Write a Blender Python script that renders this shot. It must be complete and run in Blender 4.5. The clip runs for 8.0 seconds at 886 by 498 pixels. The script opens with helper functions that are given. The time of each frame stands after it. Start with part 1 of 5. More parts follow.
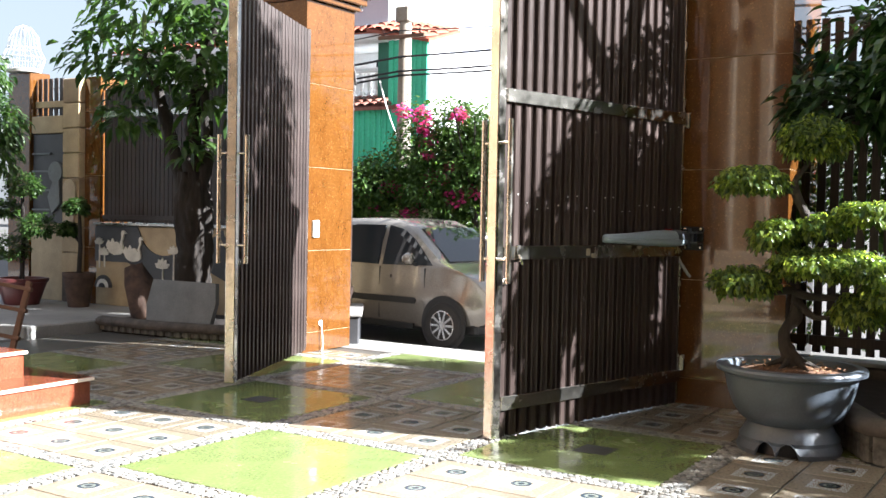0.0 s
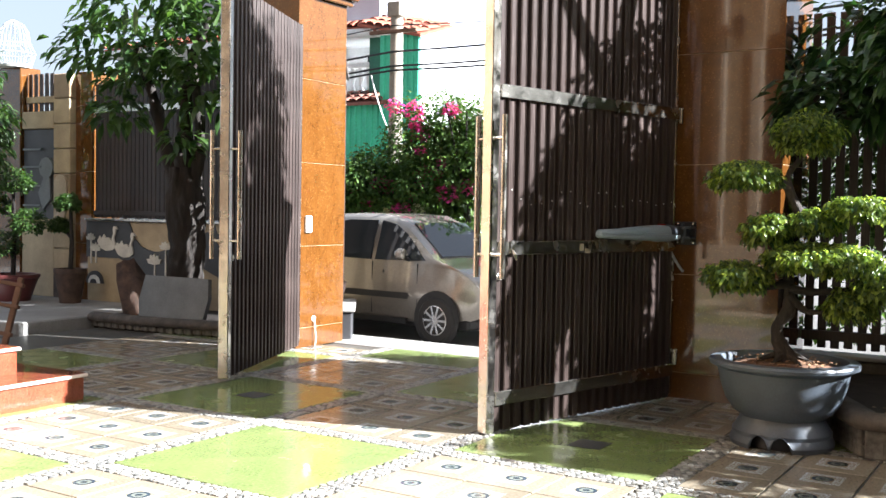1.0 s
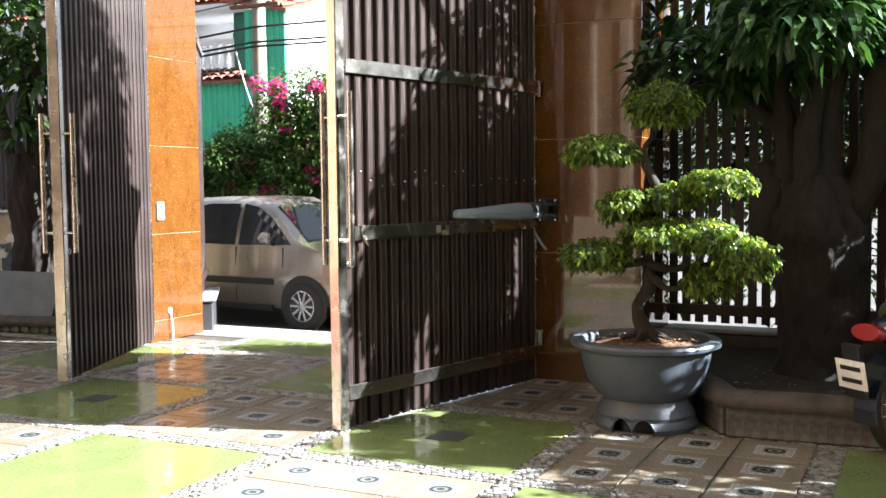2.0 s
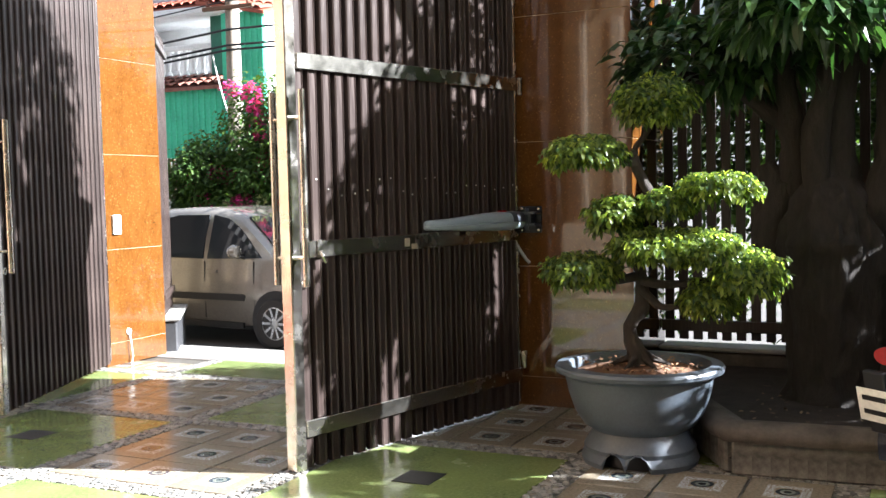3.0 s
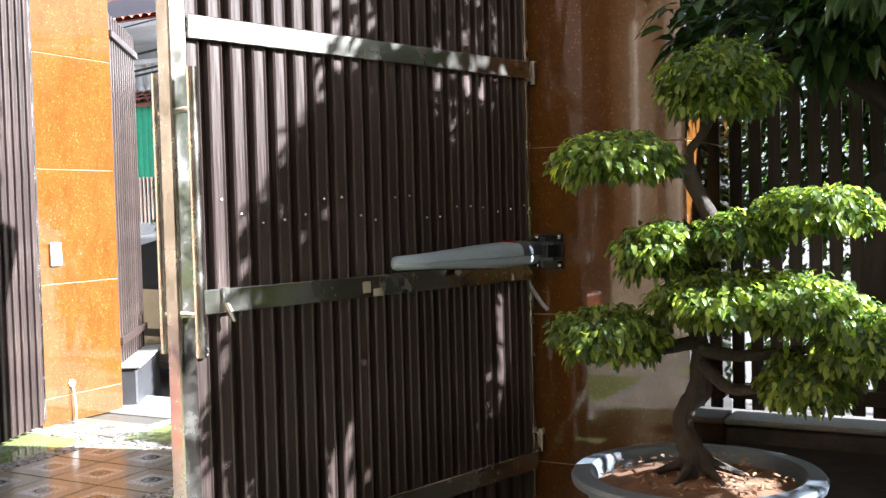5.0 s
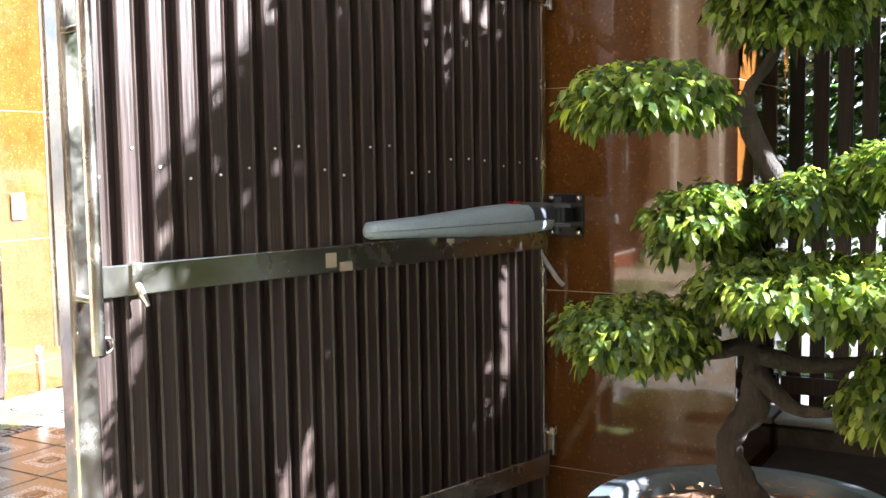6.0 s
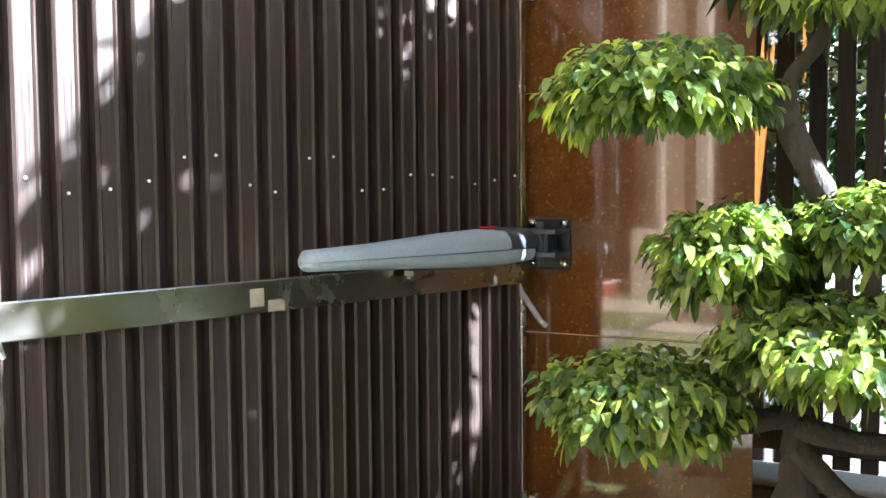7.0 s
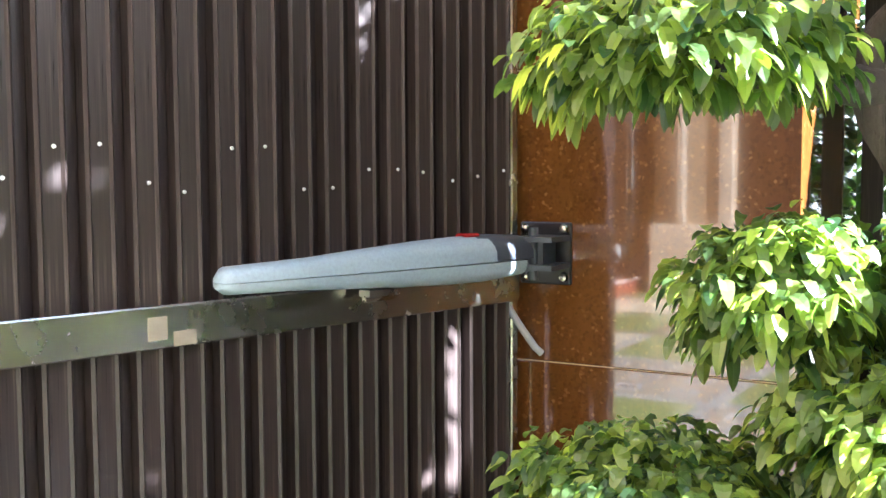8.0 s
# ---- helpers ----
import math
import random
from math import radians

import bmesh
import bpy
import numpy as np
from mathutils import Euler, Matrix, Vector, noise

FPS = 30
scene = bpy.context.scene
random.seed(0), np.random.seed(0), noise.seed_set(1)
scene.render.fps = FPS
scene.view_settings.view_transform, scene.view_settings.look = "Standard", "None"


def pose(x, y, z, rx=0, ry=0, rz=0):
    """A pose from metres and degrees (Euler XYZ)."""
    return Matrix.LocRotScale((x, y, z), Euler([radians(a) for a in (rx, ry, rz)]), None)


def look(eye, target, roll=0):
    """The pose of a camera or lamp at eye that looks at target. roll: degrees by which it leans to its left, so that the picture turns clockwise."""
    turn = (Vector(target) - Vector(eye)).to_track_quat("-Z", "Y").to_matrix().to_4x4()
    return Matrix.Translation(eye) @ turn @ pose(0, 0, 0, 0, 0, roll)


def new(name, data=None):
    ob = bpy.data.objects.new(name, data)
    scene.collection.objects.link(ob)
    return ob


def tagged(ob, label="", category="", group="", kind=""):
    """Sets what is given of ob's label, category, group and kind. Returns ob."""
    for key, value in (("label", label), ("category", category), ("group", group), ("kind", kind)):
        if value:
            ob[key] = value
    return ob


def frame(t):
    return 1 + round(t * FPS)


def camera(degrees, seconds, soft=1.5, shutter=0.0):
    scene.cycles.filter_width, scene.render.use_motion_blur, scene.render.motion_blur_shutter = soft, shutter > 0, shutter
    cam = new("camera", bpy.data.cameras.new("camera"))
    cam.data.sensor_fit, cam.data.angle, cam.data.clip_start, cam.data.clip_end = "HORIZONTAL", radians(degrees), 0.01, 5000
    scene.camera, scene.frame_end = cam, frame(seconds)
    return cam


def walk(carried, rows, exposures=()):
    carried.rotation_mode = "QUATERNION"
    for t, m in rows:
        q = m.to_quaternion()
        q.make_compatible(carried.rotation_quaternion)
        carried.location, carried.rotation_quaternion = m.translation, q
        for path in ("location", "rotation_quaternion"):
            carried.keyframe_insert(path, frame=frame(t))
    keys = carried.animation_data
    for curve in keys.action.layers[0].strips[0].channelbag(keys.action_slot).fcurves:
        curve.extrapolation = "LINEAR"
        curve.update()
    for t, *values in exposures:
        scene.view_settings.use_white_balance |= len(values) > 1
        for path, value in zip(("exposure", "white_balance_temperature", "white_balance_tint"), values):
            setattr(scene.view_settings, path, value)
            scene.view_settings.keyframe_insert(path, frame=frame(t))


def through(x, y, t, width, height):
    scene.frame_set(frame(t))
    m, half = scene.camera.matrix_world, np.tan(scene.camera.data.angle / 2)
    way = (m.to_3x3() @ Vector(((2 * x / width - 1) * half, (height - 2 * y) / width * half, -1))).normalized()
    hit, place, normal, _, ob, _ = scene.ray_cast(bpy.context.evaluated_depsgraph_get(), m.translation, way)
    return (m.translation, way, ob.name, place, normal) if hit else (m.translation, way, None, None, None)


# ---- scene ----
cam = camera(46.8, 8.0)
PATH = [
    (0, (0.093, 0.156, 1.456), (-0.979, 1.843, 1.388), 1.1),
    (0.5, (0.082, 0.147, 1.48), (-0.985, 1.837, 1.405), 0.9),
    (1, (0.079, 0.136, 1.461), (-0.977, 1.832, 1.383), 1.0),
    (1.5, (0.09, 0.273, 1.459), (-0.867, 2.025, 1.346), 0.9),
    (2, (0.108, 0.576, 1.501), (-0.757, 2.375, 1.377), -0.6),
    (2.2, (0.109, 0.704, 1.484), (-0.728, 2.516, 1.354), 0.0),
    (3.3, (-0.098, 1.51, 1.517), (-0.966, 3.309, 1.418), -1.7),
    (3.5, (-0.104, 1.663, 1.508), (-1.001, 3.449, 1.427), -0.8),
    (4, (-0.24, 2.122, 1.484), (-1.114, 3.92, 1.438), 0.8),
    (4.5, (-0.349, 2.661, 1.479), (-1.276, 4.432, 1.403), -1.8),
    (4.7, (-0.407, 2.805, 1.524), (-1.35, 4.567, 1.451), -1.7),
    (5.8, (-0.75, 3.83, 1.541), (-1.737, 5.564, 1.402), -1.6),
    (6, (-0.796, 3.956, 1.547), (-1.809, 5.671, 1.373), -0.9),
    (6.5, (-0.985, 4.279, 1.533), (-2.0, 5.997, 1.389), -0.7),
    (7, (-1.076, 4.584, 1.51), (-2.061, 6.321, 1.388), -0.5),
    (7.5, (-1.137, 4.887, 1.528), (-2.152, 6.606, 1.409), -0.5),
    (8, (-1.28, 5.218, 1.526), (-2.297, 6.935, 1.387), -0.3),
]
walk(cam, [(t, look(eye, target, roll)) for t, eye, target, roll in PATH], [(0, 2.86, 5900, 10), (2, 2.92, 5850, 10), (3.5, 3.10, 5800, 10), (4.7, 3.16, 5750, 10), (6.0, 3.85, 5700, 10), (7.0, 4.40, 5350, 10), (8.0, 5.00, 5250, 10)])

# ---- world, sun, exposure ----
SUN_AZ, SUN_EL = 16.0, 32.0
world = bpy.data.worlds.new("sky_world")
scene.world = world
world.use_nodes = True
wn = world.node_tree.nodes
sky = wn.new("ShaderNodeTexSky")
sky.sky_type = "NISHITA"
sky.sun_disc = False
sky.sun_elevation = radians(SUN_EL)
sky.sun_rotation = radians(90 - SUN_AZ)
sky.dust_density = 3.0
sky.air_density = 1.0
wn["Background"].inputs["Strength"].default_value = 0.0140
world.node_tree.links.new(sky.outputs["Color"], wn["Background"].inputs["Color"])
haze = wn.new("ShaderNodeBackground")
haze.inputs["Color"].default_value = (0.97, 0.98, 1.0, 1)
haze.inputs["Strength"].default_value = 0.076
both = wn.new("ShaderNodeAddShader")
world.node_tree.links.new(wn["Background"].outputs[0], both.inputs[0])
world.node_tree.links.new(haze.outputs[0], both.inputs[1])
world.node_tree.links.new(both.outputs[0], wn["World Output"].inputs["Surface"])
sun = new("sun", bpy.data.lights.new("sun", "SUN"))
sun.data.energy = 5.0
sun.data.angle = radians(0.55)
sun.data.color = (1.0, 0.965, 0.91)
_c = math.cos(radians(SUN_EL))
sun.matrix_world = look((30 * _c * math.cos(radians(SUN_AZ)), 30 * _c * math.sin(radians(SUN_AZ)), 30 * math.sin(radians(SUN_EL))), (0, 0, 0))


# ---- materials ----
class Mat:
    """A small builder of node materials."""

    def __init__(self, name, rough=0.5, metal=0.0, spec=0.5, coat=0.0):
        self.m = bpy.data.materials.new(name)
        self.m.use_nodes = True
        self.t = self.m.node_tree
        self.n, self.l = self.t.nodes, self.t.links
        self.b = self.n["Principled BSDF"]
        self.b.inputs["Roughness"].default_value = rough
        self.b.inputs["Metallic"].default_value = metal
        self.b.inputs["Specular IOR Level"].default_value = spec
        self.b.inputs["Coat Weight"].default_value = coat
        self.co = self.n.new("ShaderNodeTexCoord")

    def link(self, a, b):
        self.l.new(a, b)

    def coords(self, kind="Object", scale=(1, 1, 1)):
        mp = self.n.new("ShaderNodeMapping")
        mp.inputs["Scale"].default_value = scale
        self.link(self.co.outputs[kind], mp.inputs["Vector"])
        return mp.outputs["Vector"]

    def noise(self, scale, detail=4.0, rough=0.6, vec=None, kind="Object"):
        nd = self.n.new("ShaderNodeTexNoise")
        nd.inputs["Scale"].default_value = scale
        nd.inputs["Detail"].default_value = detail
        nd.inputs["Roughness"].default_value = rough
        self.link(vec if vec is not None else self.co.outputs[kind], nd.inputs["Vector"])
        return nd.outputs["Fac"]

    def voronoi(self, scale, vec=None, feature="F1", out="Distance"):
        nd = self.n.new("ShaderNodeTexVoronoi")
        nd.feature = feature
        nd.inputs["Scale"].default_value = scale
        self.link(vec if vec is not None else self.co.outputs["Object"], nd.inputs["Vector"])
        return nd.outputs[out]

    def ramp(self, fac, stops):
        nd = self.n.new("ShaderNodeValToRGB")
        el = nd.color_ramp.elements
        while len(el) < len(stops):
            el.new(0.5)
        for e, (p, c) in zip(el, stops):
            e.position = p
            e.color = (*c, 1) if len(c) == 3 else c
        self.link(fac, nd.inputs["Fac"])
        return nd.outputs["Color"]

    def mix(self, fac, a, b, mode="MIX"):
        nd = self.n.new("ShaderNodeMix")
        nd.data_type = "RGBA"
        nd.blend_type = mode
        for sock, v in ((nd.inputs[0], fac), (nd.inputs[6], a), (nd.inputs[7], b)):
            if isinstance(v, (int, float)):
                sock.default_value = v
            elif isinstance(v, tuple):
                sock.default_value = (*v, 1)
            else:
                self.link(v, sock)
        return nd.outputs[2]

    def math(self, op, a, b=0.0, clamp=False):
        nd = self.n.new("ShaderNodeMath")
        nd.operation = op
        nd.use_clamp = clamp
        for sock, v in zip(nd.inputs, (a, b)):
            if isinstance(v, (int, float)):
                sock.default_value = v
            else:
                self.link(v, sock)
        return nd.outputs[0]

    def random(self):
        return self.n.new("ShaderNodeObjectInfo").outputs["Random"]

    def island(self):
        return self.n.new("ShaderNodeNewGeometry").outputs["Random Per Island"]

    def color(self, c):
        if isinstance(c, tuple):
            self.b.inputs["Base Color"].default_value = (*c, 1)
        else:
            self.link(c, self.b.inputs["Base Color"])
        return self

    def rough(self, r):
        self.link(r, self.b.inputs["Roughness"])
        return self

    def bump(self, height, strength=0.3, dist=0.01):
        nd = self.n.new("ShaderNodeBump")
        nd.inputs["Strength"].default_value = strength
        nd.inputs["Distance"].default_value = dist
        self.link(height, nd.inputs["Height"])
        self.link(nd.outputs["Normal"], self.b.inputs["Normal"])
        return self

    def vary(self, base, dark=0.75, light=1.15, scale=3.0, fine=40.0):
        """Base colour with soft stains and fine grain."""
        a = self.ramp(self.noise(scale, 5), [(0.3, (dark,) * 3), (0.7, (light,) * 3)])
        b = self.ramp(self.noise(fine, 3), [(0.3, (0.88,) * 3), (0.7, (1.1,) * 3)])
        self.color(self.mix(1.0, self.mix(1.0, base, a, "MULTIPLY"), b, "MULTIPLY"))
        return self


def plain(name, base, rough=0.5, metal=0.0, scale=3.0, fine=40.0, dark=0.75, light=1.15, bump=0.15, spec=0.5, coat=0.0):
    m = Mat(name, rough, metal, spec, coat)
    m.vary(base, dark, light, scale, fine)
    if bump:
        m.bump(m.noise(fine, 4), bump, 0.004)
    return m.m


def granite(name, base, dark, pale, speck=90.0, rough=0.06):
    m = Mat(name, rough, 0.0, 0.5, 0.6)
    cells = m.ramp(m.voronoi(speck, out="Color"), [(0.0, dark), (0.4, base), (0.8, base), (1.0, pale)])
    cloud = m.ramp(m.noise(5.0, 6, 0.7), [(0.3, (0.84, 0.80, 0.76)), (0.7, (1.14, 1.12, 1.08))])
    veins = m.ramp(m.noise(2.2, 6, 0.75, m.coords("Object", (1, 1.6, 0.5))), [(0.47, (1, 1, 1)), (0.5, (0.86, 0.80, 0.75)), (0.53, (1, 1, 1))])
    m.color(m.mix(1.0, m.mix(1.0, cells, cloud, "MULTIPLY"), veins, "MULTIPLY"))
    m.b.inputs["Coat Roughness"].default_value = 0.02
    m.b.inputs["Coat IOR"].default_value = 1.55
    return m.m


def leaf_mat(name, lo, hi, rough=0.42, through=0.4, knee=0.55, glow=(1.9, 2.2, 0.9)):
    m = Mat(name, rough, 0.0, 0.45)
    k = 0.5 if knee < 0.6 else 0.40
    col = m.ramp(m.island(), [(0.0, lo), (knee, tuple(a + k * (b - a) for a, b in zip(lo, hi))), (1.0, hi)])
    m.color(m.mix(1.0, col, m.ramp(m.noise(30.0, 3), [(0.3, (0.8,) * 3), (0.7, (1.12,) * 3)]), "MULTIPLY"))
    tr = m.n.new("ShaderNodeBsdfTranslucent")
    m.link(m.mix(1.0, col, glow, "MULTIPLY"), tr.inputs["Color"])
    mx = m.n.new("ShaderNodeMixShader")
    mx.inputs[0].default_value = through
    m.link(m.b.outputs[0], mx.inputs[1])
    m.link(tr.outputs[0], mx.inputs[2])
    m.link(mx.outputs[0], m.n["Material Output"].inputs["Surface"])
    return m.m


M_GRANITE = granite("polished_granite", (0.102, 0.0415, 0.0095), (0.074, 0.029, 0.0072), (0.215, 0.112, 0.038), 125.0)
M_REDSTONE = granite("red_step_granite", (0.216, 0.06, 0.033), (0.12, 0.03, 0.018), (0.3, 0.12, 0.078), 140.0, 0.12)
M_STEPLIP = plain("pale_step_edge", (0.62, 0.52, 0.45), 0.2)
M_SEAM = plain("pale_grout_line", (0.48, 0.36, 0.22), 0.6)


def make_slat():
    m = Mat("brown_painted_slat", 0.33, 0.0, 0.36)
    streak = m.noise(3.0, 5, 0.6, m.coords("Object", (60, 60, 1.2)))
    dust = m.ramp(m.noise(1.6, 4), [(0.35, (0.85,) * 3), (0.7, (1.2,) * 3)])
    c = m.ramp(streak, [(0.25, (0.0170, 0.0118, 0.0112)), (0.55, (0.0400, 0.0280, 0.0245)), (0.8, (0.105, 0.080, 0.066))])
    rnd = m.ramp(m.random(), [(0.0, (0.8,) * 3), (1.0, (1.2,) * 3)])
    m.color(m.mix(1.0, m.mix(1.0, c, dust, "MULTIPLY"), rnd, "MULTIPLY"))
    m.rough(m.ramp(streak, [(0.3, (0.26,) * 3), (0.7, (0.45,) * 3)]))
    m.bump(streak, 0.12, 0.003)
    return m.m


def make_steel(name="brushed_stainless_steel", base=(0.62, 0.59, 0.54), lo=0.10, hi=0.34, stain=0.55):
    m = Mat(name, 0.2, 1.0)
    smear = m.noise(5.0, 5, 0.65)
    m.color(m.mix(m.ramp(smear, [(0.35, (0,) * 3), (0.75, (1,) * 3)]), base, tuple(stain * v for v in base)))
    m.rough(m.ramp(m.noise(9.0, 5), [(0.3, (lo,) * 3), (0.7, (hi,) * 3)]))
    m.bump(m.noise(2.5, 3), 0.06, 0.01)
    return m.m


def make_tile():
    m = Mat("patterned_floor_tile", 0.16, 0.0, 0.5)
    sep = m.n.new("ShaderNodeSeparateXYZ")
    m.link(m.co.outputs["Object"], sep.inputs[0])
    ax, ay = m.math("ABSOLUTE", sep.outputs[0]), m.math("ABSOLUTE", sep.outputs[1])
    sq = m.math("MAXIMUM", ax, ay)
    rad = m.math("POWER", m.math("ADD", m.math("POWER", sep.outputs[0], 2.0), m.math("POWER", sep.outputs[1], 2.0)), 0.5)
    sand = m.ramp(m.noise(55.0, 5, 0.75), [(0.35, (0.172, 0.144, 0.104)), (0.55, (0.262, 0.226, 0.174)), (0.75, (0.325, 0.292, 0.236))])
    lace = m.math("GREATER_THAN", m.noise(85.0, 2), 0.5)
    ring = m.math("MULTIPLY", m.math("GREATER_THAN", sq, 0.062), m.math("LESS_THAN", sq, 0.108))
    c = m.mix(m.math("MULTIPLY", ring, lace), sand, (0.46, 0.50, 0.54))
    ring2 = m.math("MULTIPLY", m.math("GREATER_THAN", sq, 0.150), m.math("LESS_THAN", sq, 0.158))
    c = m.mix(m.math("MULTIPLY", ring2, 0.45), c, (0.24, 0.19, 0.13))
    oval = m.math("LESS_THAN", rad, 0.058)
    c = m.mix(oval, c, (0.040, 0.056, 0.075))
    c = m.mix(m.math("LESS_THAN", rad, 0.038), c, (0.15, 0.16, 0.14))
    c = m.mix(m.math("LESS_THAN", rad, 0.020), c, (0.035, 0.05, 0.065))
    stain = m.ramp(m.noise(0.9, 5, 0.6, None, "Generated"), [(0.3, (0.85,) * 3), (0.7, (1.08,) * 3)])
    rnd = m.ramp(m.random(), [(0.0, (0.86, 0.86, 0.84)), (1.0, (1.1, 1.09, 1.06))])
    m.color(m.mix(1.0, m.mix(1.0, c, stain, "MULTIPLY"), rnd, "MULTIPLY"))
    m.rough(m.ramp(m.noise(7.0, 4), [(0.35, (0.07,) * 3), (0.65, (0.26,) * 3)]))
    m.bump(m.noise(60.0, 4), 0.08, 0.002)
    return m.m


def make_green():
    m = Mat("mossy_green_wet_panel", 0.12, 0.0, 0.5)
    big = m.noise(2.2, 6, 0.7)
    fine = m.noise(48.0, 5, 0.75)
    c = m.ramp(fine, [(0.3, (0.092, 0.128, 0.040)), (0.55, (0.158, 0.200, 0.074)), (0.78, (0.27, 0.31, 0.150))])
    c = m.mix(m.ramp(big, [(0.38, (0,) * 3), (0.75, (0.55,) * 3)]), c, (0.255, 0.306, 0.1105))
    c = m.mix(m.ramp(m.noise(1.1, 4), [(0.5, (0,) * 3), (0.8, (0.5,) * 3)]), c, (0.10, 0.15, 0.04))
    m.color(c)
    m.rough(m.ramp(m.noise(4.0, 5), [(0.38, (0.05,) * 3), (0.65, (0.28,) * 3)]))
    m.bump(fine, 0.05, 0.002)
    return m.m


def make_pebble():
    m = Mat("mosaic_pebble", 0.25, 0.0, 0.5)
    c = m.ramp(m.island(), [(0.0, (0.12, 0.12, 0.115)), (0.35, (0.235, 0.23, 0.212)), (0.8, (0.315, 0.305, 0.277)), (1.0, (0.19, 0.17, 0.14))])
    m.color(m.mix(1.0, c, m.ramp(m.noise(60, 4), [(0.3, (0.82,) * 3), (0.7, (1.08,) * 3)]), "MULTIPLY"))
    return m.m


def make_bark(name, base, dark):
    m = Mat(name, 0.85)
    n = m.noise(9.0, 6, 0.7, m.coords("Object", (3, 3, 0.8)))
    m.color(m.mix(m.ramp(m.noise(1.7, 5), [(0.55, (0,) * 3), (0.85, (0.4,) * 3)]), m.ramp(n, [(0.3, dark), (0.7, base)]), tuple(min(1.0, v * 1.25) for v in base)))
    m.bump(n, 0.7, 0.03)
    return m.m


def make_corrugated(name, base):
    m = Mat(name, 0.45, 0.0, 0.4)
    m.vary(base, 0.8, 1.15, 1.5, 22.0)
    return m.m


M_SLAT = make_slat()
M_STEEL = make_steel()
M_RAIL = make_steel("stained_steel_rail", (0.54, 0.52, 0.47), 0.20, 0.30, 0.84)
M_TILE = make_tile()
M_GREEN = make_green()
M_PEBBLE = make_pebble()
M_GROUT = plain("dark_mortar", (0.085, 0.08, 0.07), 0.4, scale=6)
M_POT = plain("blue_grey_glazed_pot", (0.084, 0.101, 0.124), 0.42, scale=4, fine=70, bump=0.08)
M_SOIL = plain("reddish_soil", (0.12, 0.06, 0.0304), 0.95, scale=14, fine=90, dark=0.5, light=1.4, bump=0.9)
M_EARTH = plain("dark_garden_soil", (0.024, 0.018, 0.015), 0.95, scale=8, fine=60, dark=0.5, light=1.5, bump=0.9)
M_BARK = make_bark("dark_tree_bark", (0.026, 0.019, 0.015), (0.007, 0.0055, 0.004))
M_BONSAI_BARK = make_bark("grey_brown_bonsai_bark", (0.044, 0.033, 0.025), (0.013, 0.010, 0.008))
M_LEAF_BONSAI = leaf_mat("bonsai_leaf", (0.022, 0.052, 0.020), (0.240, 0.300, 0.080), 0.28, 0.58, 0.60, (2.8, 2.7, 1.0))
M_LEAF_DARK = leaf_mat("dark_tree_leaf", (0.014, 0.040, 0.015), (0.054, 0.108, 0.030), 0.30, 0.25)
M_LEAF_MID = leaf_mat("mango_leaf", (0.018, 0.044, 0.013), (0.070, 0.122, 0.030), 0.38, 0.33)
M_LEAF_BOUG = leaf_mat("bougainvillea_leaf", (0.0225, 0.05625, 0.012), (0.0975, 0.165, 0.03375), 0.5, 0.3)
M_PINK = leaf_mat("magenta_bract", (0.42, 0.02, 0.20), (0.72, 0.10, 0.42), 0.6, 0.35)
M_WHITEBR = leaf_mat("white_bract", (0.62, 0.60, 0.52), (0.82, 0.80, 0.74), 0.6, 0.3)
M_ASPHALT = plain("grey_asphalt", (0.092, 0.0864, 0.08), 0.8, scale=1.5, fine=90, bump=0.4)
M_CONCRETE = plain("pale_concrete", (0.26, 0.2503, 0.234), 0.6, scale=2.0, fine=40)
M_SLAB = plain("grey_stone_slab", (0.15, 0.1613, 0.165), 0.55, scale=4, fine=50)
M_BRICK = plain("whitewashed_grey_brick", (0.135, 0.130, 0.118), 0.85, scale=12, fine=70, dark=0.4, light=1.4, bump=0.5)
M_CURB = plain("weathered_brick_kerb", (0.082, 0.070, 0.060), 0.8, scale=7, fine=60, dark=0.45, light=1.35, bump=0.6)
M_WOOD = plain("worn_brown_wood", (0.1425, 0.07125, 0.04125), 0.65, scale=5, fine=60)
M_DRIFT = plain("dark_driftwood", (0.066, 0.038, 0.026), 0.8, scale=9, fine=70, dark=0.4, light=1.4, bump=0.7)
M_CREAM = plain("cream_stone_relief", (0.42, 0.329, 0.203), 0.65, scale=3, fine=60)
M_PALE = plain("pale_relief_stone", (0.60, 0.57, 0.50), 0.6, scale=5, fine=70)
M_MURAL_DARK = plain("black_stone_relief", (0.040, 0.040, 0.043), 0.45, scale=5)
M_BEIGE = plain("beige_stone_cladding", (0.31, 0.2232, 0.1364), 0.5, scale=2.5, fine=50)
M_BEIGE_PALE = plain("pale_beige_moulding", (0.429, 0.3445, 0.247), 0.5, scale=2.5, fine=50)
M_ARM = plain("pale_blue_grey_plastic", (0.296, 0.352, 0.4), 0.34, scale=8, fine=120, dark=0.92, light=1.05, bump=0.03)
M_ARMDARK = plain("dark_grey_plastic", (0.045, 0.052, 0.066), 0.35, scale=8)
M_BLACK = plain("black_bracket", (0.012, 0.012, 0.014), 0.35)
M_WHITE = plain("white_plastic", (0.78, 0.77, 0.74), 0.35, bump=0)
M_CABLE = plain("grey_cable", (0.36, 0.36, 0.37), 0.5)
M_WIRE = plain("black_power_cable", (0.02, 0.02, 0.022), 0.6)
M_RED = plain("red_clear_lens", (0.30, 0.012, 0.012), 0.25, bump=0)
M_PAINT = Mat("silver_beige_car_paint", 0.24, 0.55, 0.5, 0.8).vary((0.32, 0.292, 0.256), 0.93, 1.05, 1.2, 60.0).m
